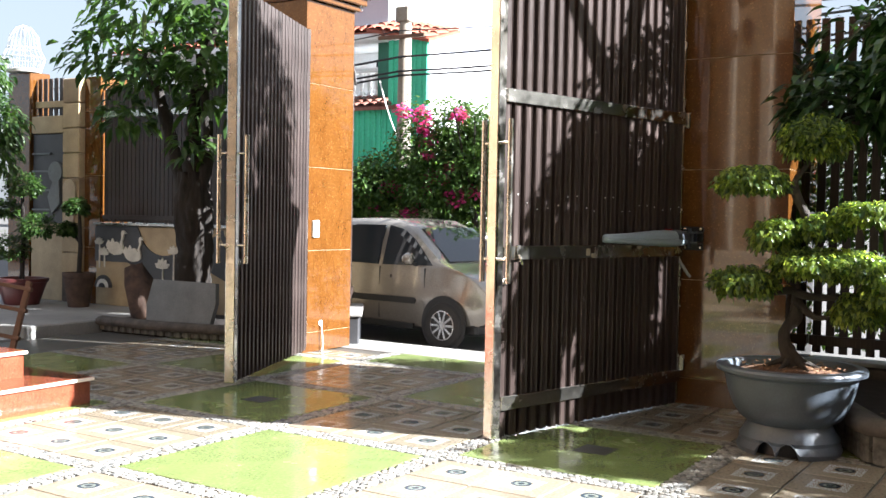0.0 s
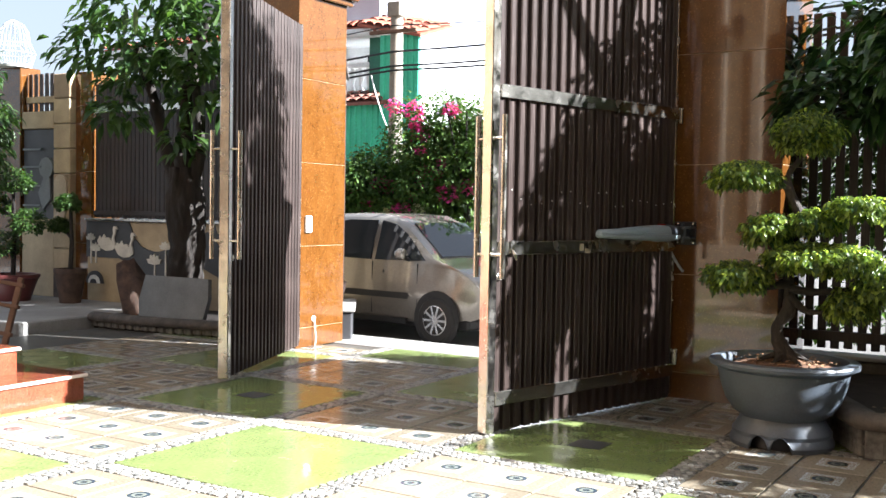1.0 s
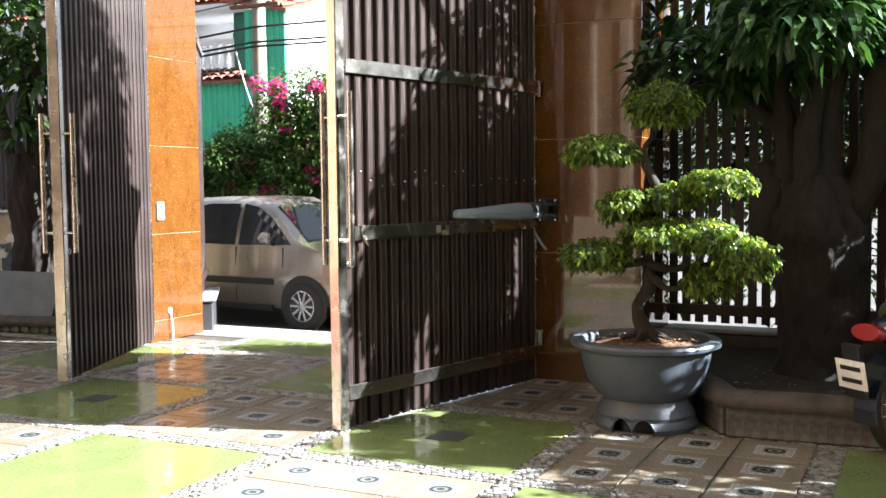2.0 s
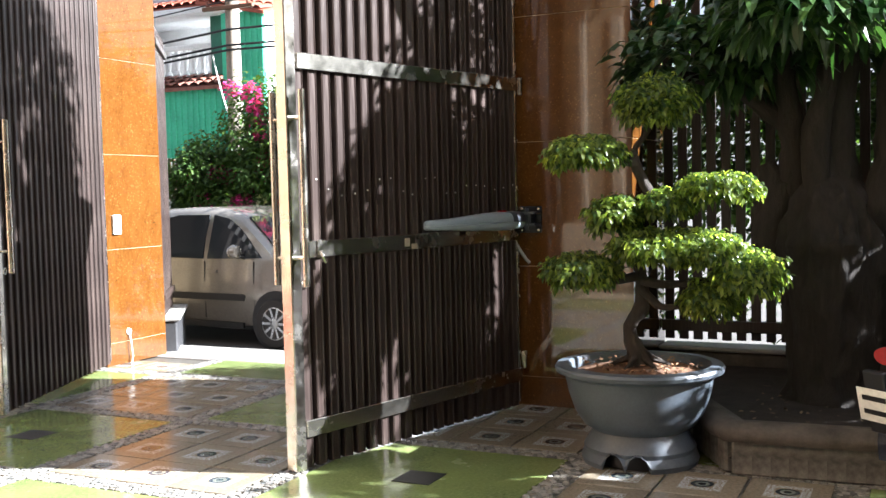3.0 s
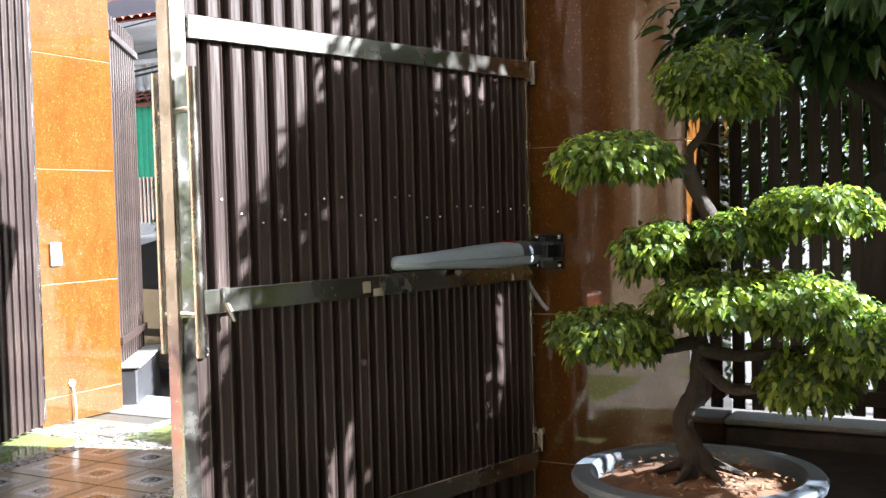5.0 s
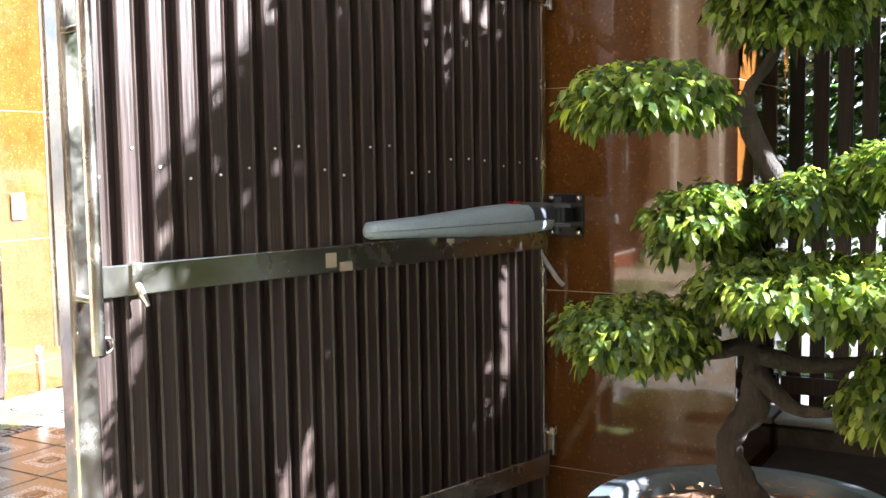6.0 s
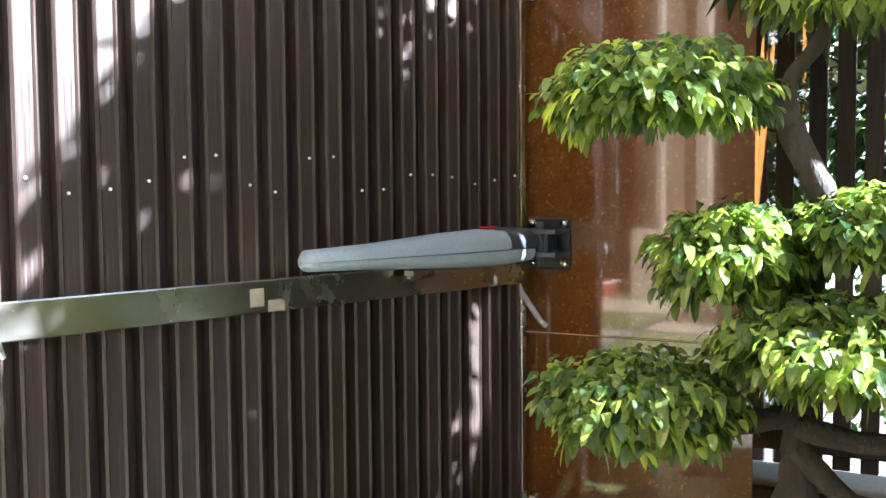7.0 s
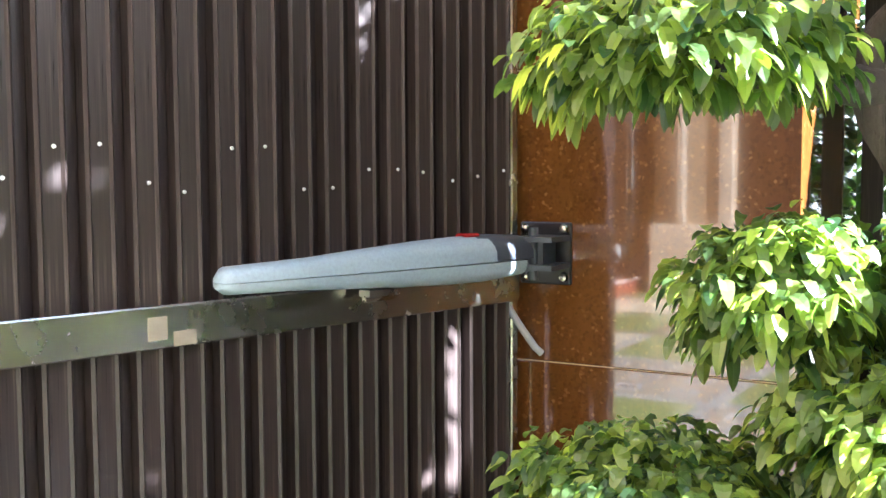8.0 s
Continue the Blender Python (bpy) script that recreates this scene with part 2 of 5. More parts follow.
M_TRIM = plain("black_rubber_trim", (0.02, 0.02, 0.02), 0.6)
M_TYRE = plain("tyre_rubber", (0.032, 0.030, 0.028), 0.8, fine=60)
M_ALLOY = make_steel("silver_alloy", (0.62, 0.61, 0.60), 0.2, 0.4)
M_GREENWALL = make_corrugated("green_corrugated_metal", (0.075, 0.50, 0.30))
M_GREENDARK = make_corrugated("dark_green_sheet", (0.028, 0.13, 0.085))
M_WHITEWALL = plain("white_painted_render", (0.78, 0.79, 0.80), 0.7, scale=1.0)
M_ROOF = plain("terracotta_roof_tile", (0.315, 0.0825, 0.045), 0.7, scale=6, fine=50, dark=0.65)
M_ROOFOLD = plain("weathered_roof_tile", (0.25, 0.10, 0.07), 0.8, scale=6, fine=50, dark=0.5)
M_TOWER = plain("grey_blue_tower_block", (0.336, 0.352, 0.4), 0.7, scale=0.2)
M_POLE = plain("weathered_pole_concrete", (0.30, 0.26, 0.215), 0.85, scale=3, fine=30)
M_MAROON = plain("maroon_plastic_pot", (0.10, 0.025, 0.025), 0.4)
M_CAGE = plain("white_wire", (0.45, 0.45, 0.43), 0.5, bump=0)


def make_glass(name, tint=(0.03, 0.035, 0.04)):
    m = Mat(name, 0.04, 0.0, 0.5, 0.0)
    m.color(tint)
    return m.m


M_GLASS = make_glass("dark_tinted_car_glass")


# ---- mesh helpers ----
class B:
    """Vertices and faces of one mesh."""

    def __init__(self):
        self.v, self.f = [], []

    def add(self, vs, fs):
        o = len(self.v)
        self.v += [tuple(p) for p in vs]
        self.f += [tuple(i + o for i in f) for f in fs]
        return self

    def box(self, x0, x1, y0, y1, z0, z1, m=None):
        vs = [Vector((x, y, z)) for x in (x0, x1) for y in (y0, y1) for z in (z0, z1)]
        if m is not None:
            vs = [m @ p for p in vs]
        return self.add(vs, [(0, 1, 3, 2), (4, 6, 7, 5), (0, 4, 5, 1), (2, 3, 7, 6), (0, 2, 6, 4), (1, 5, 7, 3)])

    def cbox(self, x0, x1, y0, y1, z0, z1, c=0.006, m=None):
        """A box with chamfered upright edges and top edge."""
        def ring(i, z):
            a, b, d, e = x0 + i, x1 - i, y0 + i, y1 - i
            k = c
            return [(a + k, d, z), (b - k, d, z), (b, d + k, z), (b, e - k, z), (b - k, e, z), (a + k, e, z), (a, e - k, z), (a, d + k, z)]
        rows = [ring(c, z0), ring(0, z0 + c), ring(0, z1 - c), ring(c, z1)]
        vs = [Vector(p) for r in rows for p in r]
        if m is not None:
            vs = [m @ p for p in vs]
        fs = [tuple(range(7, -1, -1)), tuple(range(24, 32))]
        for r in range(3):
            fs += [(8 * r + i, 8 * r + (i + 1) % 8, 8 * r + 8 + (i + 1) % 8, 8 * r + 8 + i) for i in range(8)]
        return self.add(vs, fs)

    def lathe(self, prof, n=32, centre=(0, 0, 0), m=None, squash=1.0):
        vs, fs = [], []
        for r, z in prof:
            for i in range(n):
                a = 2 * math.pi * i / n
                p = Vector((centre[0] + r * math.cos(a), centre[1] + squash * r * math.sin(a), centre[2] + z))
                vs.append(m @ p if m is not None else p)
        for j in range(len(prof) - 1):
            fs += [(j * n + i, j * n + (i + 1) % n, (j + 1) * n + (i + 1) % n, (j + 1) * n + i) for i in range(n)]
        fs.append(tuple(range(n - 1, -1, -1)))
        fs.append(tuple((len(prof) - 1) * n + i for i in range(n)))
        return self.add(vs, fs)

    def tube(self, pts, radii, n=8, wob=0.0, seed=1):
        rng = random.Random(seed)
        pts = [Vector(p) for p in pts]
        if isinstance(radii, (int, float)):
            radii = [radii] * len(pts)
        vs, fs = [], []
        side = None
        for k, p in enumerate(pts):
            d = (pts[min(k + 1, len(pts) - 1)] - pts[max(k - 1, 0)]).normalized()
            if side is None:
                side = d.cross(Vector((0.3, 0.9, 0.2)) if abs(d.z) > 0.8 else Vector((0, 0, 1))).normalized()
            side = (side - d * side.dot(d)).normalized()
            up = d.cross(side)
            for i in range(n):
                a = 2 * math.pi * i / n
                r = radii[k] * (1 + wob * (rng.random() - 0.5))
                vs.append(p + side * (r * math.cos(a)) + up * (r * math.sin(a)))
        for j in range(len(pts) - 1):
            fs += [(j * n + i, j * n + (i + 1) % n, (j + 1) * n + (i + 1) % n, (j + 1) * n + i) for i in range(n)]
        fs += [tuple(range(n - 1, -1, -1)), tuple((len(pts) - 1) * n + i for i in range(n))]
        return self.add(vs, fs)

    def limb(self, pts, radii, n=8, wob=0.0, seed=1):
        """A tube bent smoothly through its points, with small bends and swellings of its own."""
        p = [Vector(q) for q in pts]
        p = [p[0] * 2 - p[1]] + p + [p[-1] * 2 - p[-2]]
        out, rad = [], []
        for k in range(1, len(p) - 2):
            a, b, c, d = p[k - 1:k + 3]
            for q in range(5):
                t = q / 5
                out.append(0.5 * (2 * b + (c - a) * t + (2 * a - 5 * b + 4 * c - d) * t * t + (3 * b - a - 3 * c + d) * t ** 3))
                rad.append(radii[k - 1] + (radii[k] - radii[k - 1]) * t)
        out.append(p[-2])
        rad.append(radii[-1])
        for i in range(1, len(out) - 1):
            w = 0.35 * rad[i]
            out[i] = out[i] + Vector((w * noise.noise(out[i] * 5 + Vector((seed, 0, 0))), w * noise.noise(out[i] * 5 + Vector((0, seed, 0))), 0))
            rad[i] *= 1 + 0.3 * noise.noise(out[i] * 9)
        return self.tube(out, rad, n, wob, seed)

    def prism(self, outline, z0, z1, m=None):
        """An outline in x, y carried from z0 to z1."""
        n = len(outline)
        vs = [Vector((x, y, z)) for z in (z0, z1) for x, y in outline]
        if m is not None:
            vs = [m @ p for p in vs]
        return self.add(vs, [tuple(range(n - 1, -1, -1)), tuple(range(n, 2 * n))] + [(i, (i + 1) % n, n + (i + 1) % n, n + i) for i in range(n)])

    def leaves(self, places, length, width, droop=0.6, seed=3, outward=None, fine=False):
        """Bent leaves at the places; outward: the way each one points, or by chance; fine: rounder, curled ones."""
        rng = random.Random(seed)
        rows = ((0.0, 0.05), (0.14, 0.62), (0.40, 1.0), (0.68, 0.90), (0.88, 0.58), (1.0, 0.10)) if fine else ((0.0, 0.08), (0.33, 0.92), (0.66, 0.86), (1.0, 0.04))
        for k, p in enumerate(places):
            p = Vector(p)
            a = rng.uniform(0, 2 * math.pi)
            d = Vector((math.cos(a), math.sin(a), rng.uniform(-0.5, 0.5)))
            if outward is not None:
                d = (d * 0.75 + Vector(outward[k])).normalized()
            d.normalize()
            s = d.cross(Vector((rng.uniform(-0.5, 0.5), rng.uniform(-0.5, 0.5), 1))).normalized()
            u = s.cross(d)
            ln, wd = length * rng.uniform(0.65, 1.2), width * rng.uniform(0.75, 1.15)
            dr = droop * rng.uniform(0.5, 1.5)
            pts = []
            for t, w in rows:
                c = p + d * (ln * t * (1 - 0.25 * dr * t)) - Vector((0, 0, 1)) * (ln * dr * t * t)
                pts += [c - s * (0.5 * w * wd) + u * (0.12 * w * wd), c, c + s * (0.5 * w * wd) + u * (0.12 * w * wd)]
            self.add(pts, [(3 * r + i, 3 * r + i + 1, 3 * r + i + 4, 3 * r + i + 3) for r in range(len(rows) - 1) for i in range(2)])
        return self

    def mesh(self, name, material=None, smooth=False):
        me = bpy.data.meshes.new(name)
        me.from_pydata(self.v, [], self.f)
        if material is not None:
            me.materials.append(material)
        me.update()
        if smooth:
            me.polygons.foreach_set("use_smooth", [True] * len(me.polygons))
        return me


def smooth_by_angle(ob, deg=40):
    ob.data.polygons.foreach_set("use_smooth", [True] * len(ob.data.polygons))
    ob.data.set_sharp_from_angle(angle=radians(deg))


def part(name, b, material, parent=None, label="", smooth=0, m=None):
    """One mesh object, under a thing where one is given."""
    me = b if isinstance(b, bpy.types.Mesh) else b.mesh(name, material)
    ob = new(name, me)
    if smooth:
        smooth_by_angle(ob, smooth)
    if parent is not None:
        ob.parent = parent
    if m is not None:
        ob.matrix_local = m
    if label:
        ob["label"] = label
    return ob


# the street and the side yard stand slightly turned to the grid of the courtyard
GRID, SITE = pose(0, 0, 0), pose(0.095, 0.155, 0, 0, 0, 1.45)
PLACE = GRID


def thing(name, m, label, category, group="", kind=""):
    ob = new(name)
    ob.empty_display_size = 0.1
    ob.matrix_world = PLACE @ m
    return tagged(ob, label, category, group, kind)


def solid(name, b, material, label, category="", group="", kind="", smooth=0):
    ob = part(name, b, material, None, "", smooth)
    ob.matrix_world = PLACE.copy()
    return tagged(ob, label, category, group, kind)


# ---- ground and floor ----
X0, Y0, PITCH, CELL = -1.715, 5.42, 1.40, 1.25
GATE_Y = 7.96

ground = solid("ground", B().box(-400, 400, -400, 400, -0.6, -0.21), M_ASPHALT, "plain grey ground reaching to the horizon", "ground", kind="structure")
road = solid("road", B().box(-60, 40, 9.55, 16.5, -0.2, -0.13), M_ASPHALT, "dusty grey asphalt street outside the gate", "road", kind="structure")
apron = solid("pavement", B().cbox(-7.0, -1.6, 8.88, 9.55, -0.21, 0.004, 0.01), M_CONCRETE, "pale concrete threshold in front of the gate", "pavement", kind="structure")
floor = solid("floor", B().box(-9.75, 6, -8, 8.876, -0.15, -0.012), M_GROUT, "courtyard floor of patterned tiles, green panels and pebble bands", "floor", kind="structure")


# ---- gate pillars ----
def pillar(x0, y0, w, lift, label):
    """A square pillar clad in polished granite, with thin joints and a stepped cap."""
    th = thing("gate_pillar", pose(x0, y0, 0), label, "pillar", "gate pillars")
    zs = [0.0, 0.205, lift, lift + 0.86, lift + 1.72, 3.62]
    for a, b in zip(zs, zs[1:]):
        part("granite_panel", B().cbox(0, w, 0, w, a + (0.002 if a else 0.0), b - 0.002, 0.002), M_GRANITE, th)
    part("joint_core", B().box(0.005, w - 0.005, 0.005, w - 0.005, 0.02, 3.615), M_SEAM, th, "pale joint lines")
    part("cap", B().cbox(-0.10, w + 0.10, -0.10, w + 0.10, 3.68, 3.76, 0.012).cbox(-0.05, w + 0.05, -0.05, w + 0.05, 3.62, 3.68, 0.01).cbox(-0.16, w + 0.16, -0.16, w + 0.16, 3.76, 3.88, 0.02), M_GRANITE, th, "stepped granite cap")
    return th


pillar_left = pillar(-7.52, 8.235, 0.79, 1.054, "tall polished orange granite gate pillar in full sun")
pillar_right = pillar(-2.695, GATE_Y, 0.865, 0.98, "tall polished brown granite gate pillar in shade, mirroring the house")


def wall_plate(x, y, z, w, h, label):
    ob = part("intercom", B().cbox(-0.012, 0.014, -w / 2, w / 2, -h / 2, h / 2, 0.005), M_WHITE)
    ob.matrix_world = pose(x, y, z)
    tagged(ob, label, "switch")
    part("button", B().lathe([(0.012, 0.0), (0.012, 0.006)], 12, m=pose(0.012, 0, 0.01, 0, 90, 0)), M_CABLE, ob)
    return ob


wall_plate(-6.73 + 0.012, 8.406, 1.279, 0.095, 0.175, "small white plastic intercom on the granite pillar")
sock = part("cable_outlet", B().lathe([(0.028, 0.0), (0.03, 0.01), (0.018, 0.014)], 16, m=pose(0, 0, 0, 0, 90, 0)), M_WHITE)
sock.matrix_world = pose(-6.73, 8.515, 0.29)
tagged(sock, "round white cable outlet low on the granite pillar", "outlet")
# black disc painted as the dark inside of the outlet
part("hole_shade", B().lathe([(0.011, 0.0), (0.011, 0.002)], 12, m=pose(0.014, 0, 0, 0, 90, 0)), M_BLACK, sock)
part("loose_cable", B().tube([(0.015, 0, -0.01), (0.03, 0.0, -0.1), (0.035, 0.008, -0.22), (0.03, 0.0, -0.29)], 0.006, 6), M_WHITE, sock)


# ---- gate leaves ----
def slat_mesh(name, w, t, z0, z1, side):
    """A pressed slat with turned-in lips, proud on its seen side."""
    e = w / 2
    prof = [(-e, 0), (-e, t), (-e + 0.007, t + 0.006), (-e + 0.013, t), (e - 0.013, t), (e - 0.007, t + 0.006), (e, t), (e, 0)]
    return B().prism([(x, side * y) for x, y in (prof if side > 0 else prof[::-1])], z0, z1).mesh(name, M_SLAT)


def gate_leaf(hx, hy, angle, length, z0, label, rails_front):
    th = thing("gate_leaf", pose(hx, hy, 0, 0, 0, angle), label, "gate", "gate leaves")
    top = 3.30
    front = slat_mesh("slat", 0.065, 0.030, z0 + 0.008, top - 0.02, 1)
    back = slat_mesh("back_slat", 0.076, 0.022, z0 + 0.008, top - 0.02, -1)
    u, k = 0.075, 0
    while u < length - 0.10:
        part("slat", front, None, th, m=pose(u, 0.006, 0))
        part("slat", back, None, th, m=pose(u + 0.051, -0.006, 0))
        u += 0.102
    ff, fb = (0.0425, 0.060) if rails_front else (-0.052, -0.032)
    for za, zb in ((0.185, 0.278), (1.165, 1.258), (2.186, 2.275), (3.16, 3.26)):
        part("rail", B().cbox(0.02, length - 0.075, ff, fb, za, zb, 0.004), M_RAIL, th, "stained flat steel rail")
    part("post", B().cbox(length - 0.075, length, -0.034, 0.050, z0, top, 0.006), M_STEEL, th, "shiny square steel end post")
    part("hinge_post", B().cbox(0.0, 0.03, -0.03, 0.035, z0 + 0.03, top, 0.004), M_STEEL, th, "narrow steel hinge post")
    for sgn in (1, -1):
        base = 0.050 if sgn > 0 else -0.034
        y = base + sgn * 0.075
        uc = length - 0.04
        bar = part("pull_bar", B().tube([(uc, y, 1.02), (uc, y, 2.07)], 0.02, 14), M_STEEL, th, "long round steel pull bar", smooth=40)
        for z in (1.17, 1.92):
            part("standoff", B().tube([(uc, base - sgn * 0.002, z), (uc, y, z)], 0.011, 10), M_STEEL, bar, smooth=40)
    if rails_front:
        screw = B().lathe([(0.0048, 0.0), (0.004, 0.004)], 8, m=pose(0, 0, 0, -90, 0, 0)).mesh("screw", M_WHITE)
        u = 0.075
        rng = random.Random(4)
        while u < length - 0.1:
            part("screw", screw, None, th, m=pose(u + rng.uniform(-0.014, 0.014), 0.0362, 1.54 + rng.choice((0.0, 0.0, -0.03, 0.06)) + rng.uniform(-0.012, 0.012)))
            u += 0.102
    part("lock_eye", B().tube([(length - 0.1 + 0.022 * math.cos(a), 0.05, 1.03 + 0.022 * math.sin(a)) for a in [i * math.pi / 6 for i in range(13)]], 0.005, 6), M_STEEL, th)
    return th


R_HINGE, R_ANGLE = (-2.657, 7.93), -104.5
L_HINGE, L_ANGLE = (-6.69, 8.20), -66.5
leaf_r = gate_leaf(*R_HINGE, R_ANGLE, 2.115, 0.006, "dark brown slatted gate leaf standing open with steel rails", True)
leaf_l = gate_leaf(*L_HINGE, L_ANGLE, 2.12, 0.04, "dark brown slatted gate leaf standing open against the orange pillar", False)
part("latch", B().box(1.905, 1.935, 0.0602, 0.072, 1.17, 1.262).tube([(1.92, 0.07, 1.20), (1.915, 0.085, 1.17), (1.90, 0.09, 1.135)], [0.012, 0.014, 0.008], 8), M_STEEL, leaf_r, "hanging steel latch")
M_TAPE = plain("tan_tape", (0.30, 0.25, 0.18), 0.6)
part("tape_patch", B().box(1.17, 1.215, 0.0602, 0.0625, 1.185, 1.235), M_TAPE, leaf_r, "pale tan tape patch")
part("tape_patch", B().box(1.10, 1.155, 0.0602, 0.0625, 1.168, 1.20), M_TAPE, leaf_r, "pale tan tape patch")
for zz in (0.33, 2.22):
    part("hinge_block", B().cbox(-0.05, 0.045, -0.02, 0.05, zz - 0.045, zz + 0.045, 0.006).tube([(-0.01, 0.055, zz - 0.06), (-0.01, 0.055, zz + 0.06)], 0.016, 10), M_STEEL, leaf_r, "steel hinge block")


# ---- gate opener ----
def gate_opener():
    a = Vector((-2.540, GATE_Y, 1.307))
    lm = pose(*R_HINGE, 0, 0, 0, R_ANGLE)
    tip = lm @ Vector((1.075, 0.11, 1.300))
    base = Vector((a.x - 0.03, a.y - 0.09, 1.293))
    d = tip - base
    ln = d.length
    yaw = math.degrees(math.atan2(d.y, d.x))
    tilt = -math.degrees(math.asin(d.z / ln))
    th = thing("gate_opener", pose(*base, 0, tilt, yaw), "pale blue-grey gate opener arm bolted to the granite pillar", "gate opener")
    # body: ovals along local x
    def shell(z0f, z1f, xs, hs, ws):
        b = B()
        n = 14
        vs, fs = [], []
        for x, h, w in zip(xs, hs, ws):
            for i in range(n):
                t = math.pi * i / (n - 1)
                vs.append((x, -w * math.cos(t), z0f * h + (z1f - z0f) * h * (max(0.0, math.sin(t)) ** 0.6)))
        for j in range(len(xs) - 1):
            fs += [(j * n + i, j * n + (i + 1) % n, (j + 1) * n + (i + 1) % n, (j + 1) * n + i) for i in range(n)]
        fs += [tuple(range(n - 1, -1, -1)), tuple((len(xs) - 1) * n + i for i in range(n))]
        return b.add(vs, fs)
    xs = [0.16, 0.20, 0.30, 0.45, 0.60, 0.72, 0.80, ln - 0.02, ln]
    hs = [0.066, 0.074, 0.074, 0.068, 0.058, 0.050, 0.044, 0.036, 0.018]
    ws = [0.046, 0.052, 0.054, 0.053, 0.050, 0.046, 0.042, 0.036, 0.018]
    part("upper_shell", shell(0.04, 1.0, xs, hs, ws), M_ARM, th, "smooth pale blue-grey cover", smooth=50)
    part("lower_shell", shell(-0.0, -0.72, [0.05] + xs[1:], [0.06] + hs[1:], [0.044] + [w * 1.02 for w in ws[1:]]), M_ARM, th, "pale blue-grey lower cover", smooth=50)
    part("tail_cover", shell(0.06, 1.06, [0.01, 0.05, 0.16, 0.24, 0.30], [0.052, 0.066, 0.072, 0.071, 0.03], [0.036, 0.046, 0.05, 0.048, 0.02]), M_ARMDARK, th, "dark grey tail cover", smooth=50)
    part("drive_screw", B().box(0.40, 0.62, -0.02, 0.02, -0.062, -0.046).tube([(0.52, 0.0, -0.066), (0.62, 0.0, -0.068)], 0.009, 8), M_STEEL, th, "steel screw bracket")
    part("red_cap", B().cbox(0.22, 0.28, -0.02, 0.02, 0.07, 0.082, 0.004), M_RED, th, "small red release cap")
    inv = th.matrix_world.inverted()
    part("mounting_plate", B().cbox(-2.63, -2.467, GATE_Y - 0.012, GATE_Y, 1.213, 1.395, 0.004, inv), M_BLACK, th, "black steel mounting plate")
    part("clevis", B().box(-2.590, -2.470, GATE_Y - 0.14, GATE_Y - 0.012, 1.343, 1.358, inv).box(-2.590, -2.470, GATE_Y - 0.14, GATE_Y - 0.012, 1.263, 1.278, inv).box(-2.545, -2.515, GATE_Y - 0.10, GATE_Y - 0.012, 1.278, 1.343, inv), M_ARMDARK, th, "dark steel clevis")
    part("pivot_pin", B().lathe([(0.014, -0.075), (0.014, 0.075)], 12, m=inv @ pose(-2.545, GATE_Y - 0.10, 1.308)), M_ARMDARK, th)
    bolt = B().lathe([(0.016, 0.0), (0.016, 0.009), (0.011, 0.017), (0.004, 0.019)], 12).mesh("bolt", M_STEEL)
    for bx in (-2.61, -2.487):
        for bz in (1.236, 1.375):
            part("bolt", bolt, None, th, m=inv @ pose(bx, GATE_Y - 0.012, bz, 90, 0, 0))
    b = B().tube([inv @ Vector(p) for p in ((-2.668, GATE_Y - 0.11, 1.245), (-2.660, GATE_Y - 0.10, 1.20), (-2.620, GATE_Y - 0.05, 1.10), (-2.580, GATE_Y - 0.014, 1.022), (-2.565, GATE_Y, 1.004))], 0.011, 8)
    part("flex_cable", b, M_CABLE, th, "pale grey flexible cable", smooth=50)
    return th


gate_opener()
hw = part("gate_sensor", B().cbox(-0.035, 0.035, -0.03, 0.0, -0.025, 0.025, 0.004).box(-0.09, -0.03, -0.02, -0.005, -0.012, 0.012), M_WHITE)
hw.matrix_world = pose(-2.655, GATE_Y, 2.235)
tagged(hw, "small white sensor box on the granite pillar", "sensor")


# ---- slatted fences ----
def slat_fence(x0, y0, angle, length, z0, z1, pitch, w, rails, label, group="fences"):
    th = thing("fence", pose(x0, y0, 0, 0, 0, angle), label, "fence", group)
    me = B().cbox(-w / 2, w / 2, -0.012, 0.012, z0, z1, 0.003).mesh("slat", M_SLAT)
    n = int(length / pitch)
    rng = random.Random(9)
    for i in range(n):
        part("slat", me, None, th, m=pose((i + 0.5) * pitch, 0, rng.uniform(-0.004, 0.004)))
    for za, zb, mat in rails:
        part("rail", B().cbox(0, length, 0.0125, 0.04, za, zb, 0.004), mat, th)
        part("rail", B().cbox(0, length, -0.04, -0.0125, za, zb, 0.004), mat, th)
    return th


# right boundary behind the trees
FY = 8.74
slat_fence(-1.82, FY, 0, 7.8, 0.40, 3.08, 0.102, 0.066, ((0.46, 0.54, M_SLAT), (2.62, 2.72, M_GREENDARK)), "dark brown slatted boundary fence behind the trees")
# shade is put into the dark face, sunlight into the pale coping
solid("wall_fence_base", B().cbox(-1.828, 6.0, FY - 0.10, FY + 0.12, -0.1, 0.325, 0.015), M_CURB, "low wall under the slatted fence, coloured dark for shade", "wall", kind="structure")
solid("trim_fence_base", B().cbox(-1.828, 6.0, FY - 0.12, FY + 0.14, 0.329, 0.36, 0.008), M_CONCRETE, "pale concrete coping under the slatted fence", "wall", kind="structure")
# unseen wall, added to cut sky light on the right pillar
solid("wall_east", B().box(6.02, 6.2, 3.42, 8.9, -0.1, 3.2), M_BEIGE, "plain beige wall added out of view to block eastern light", "wall", kind="structure")
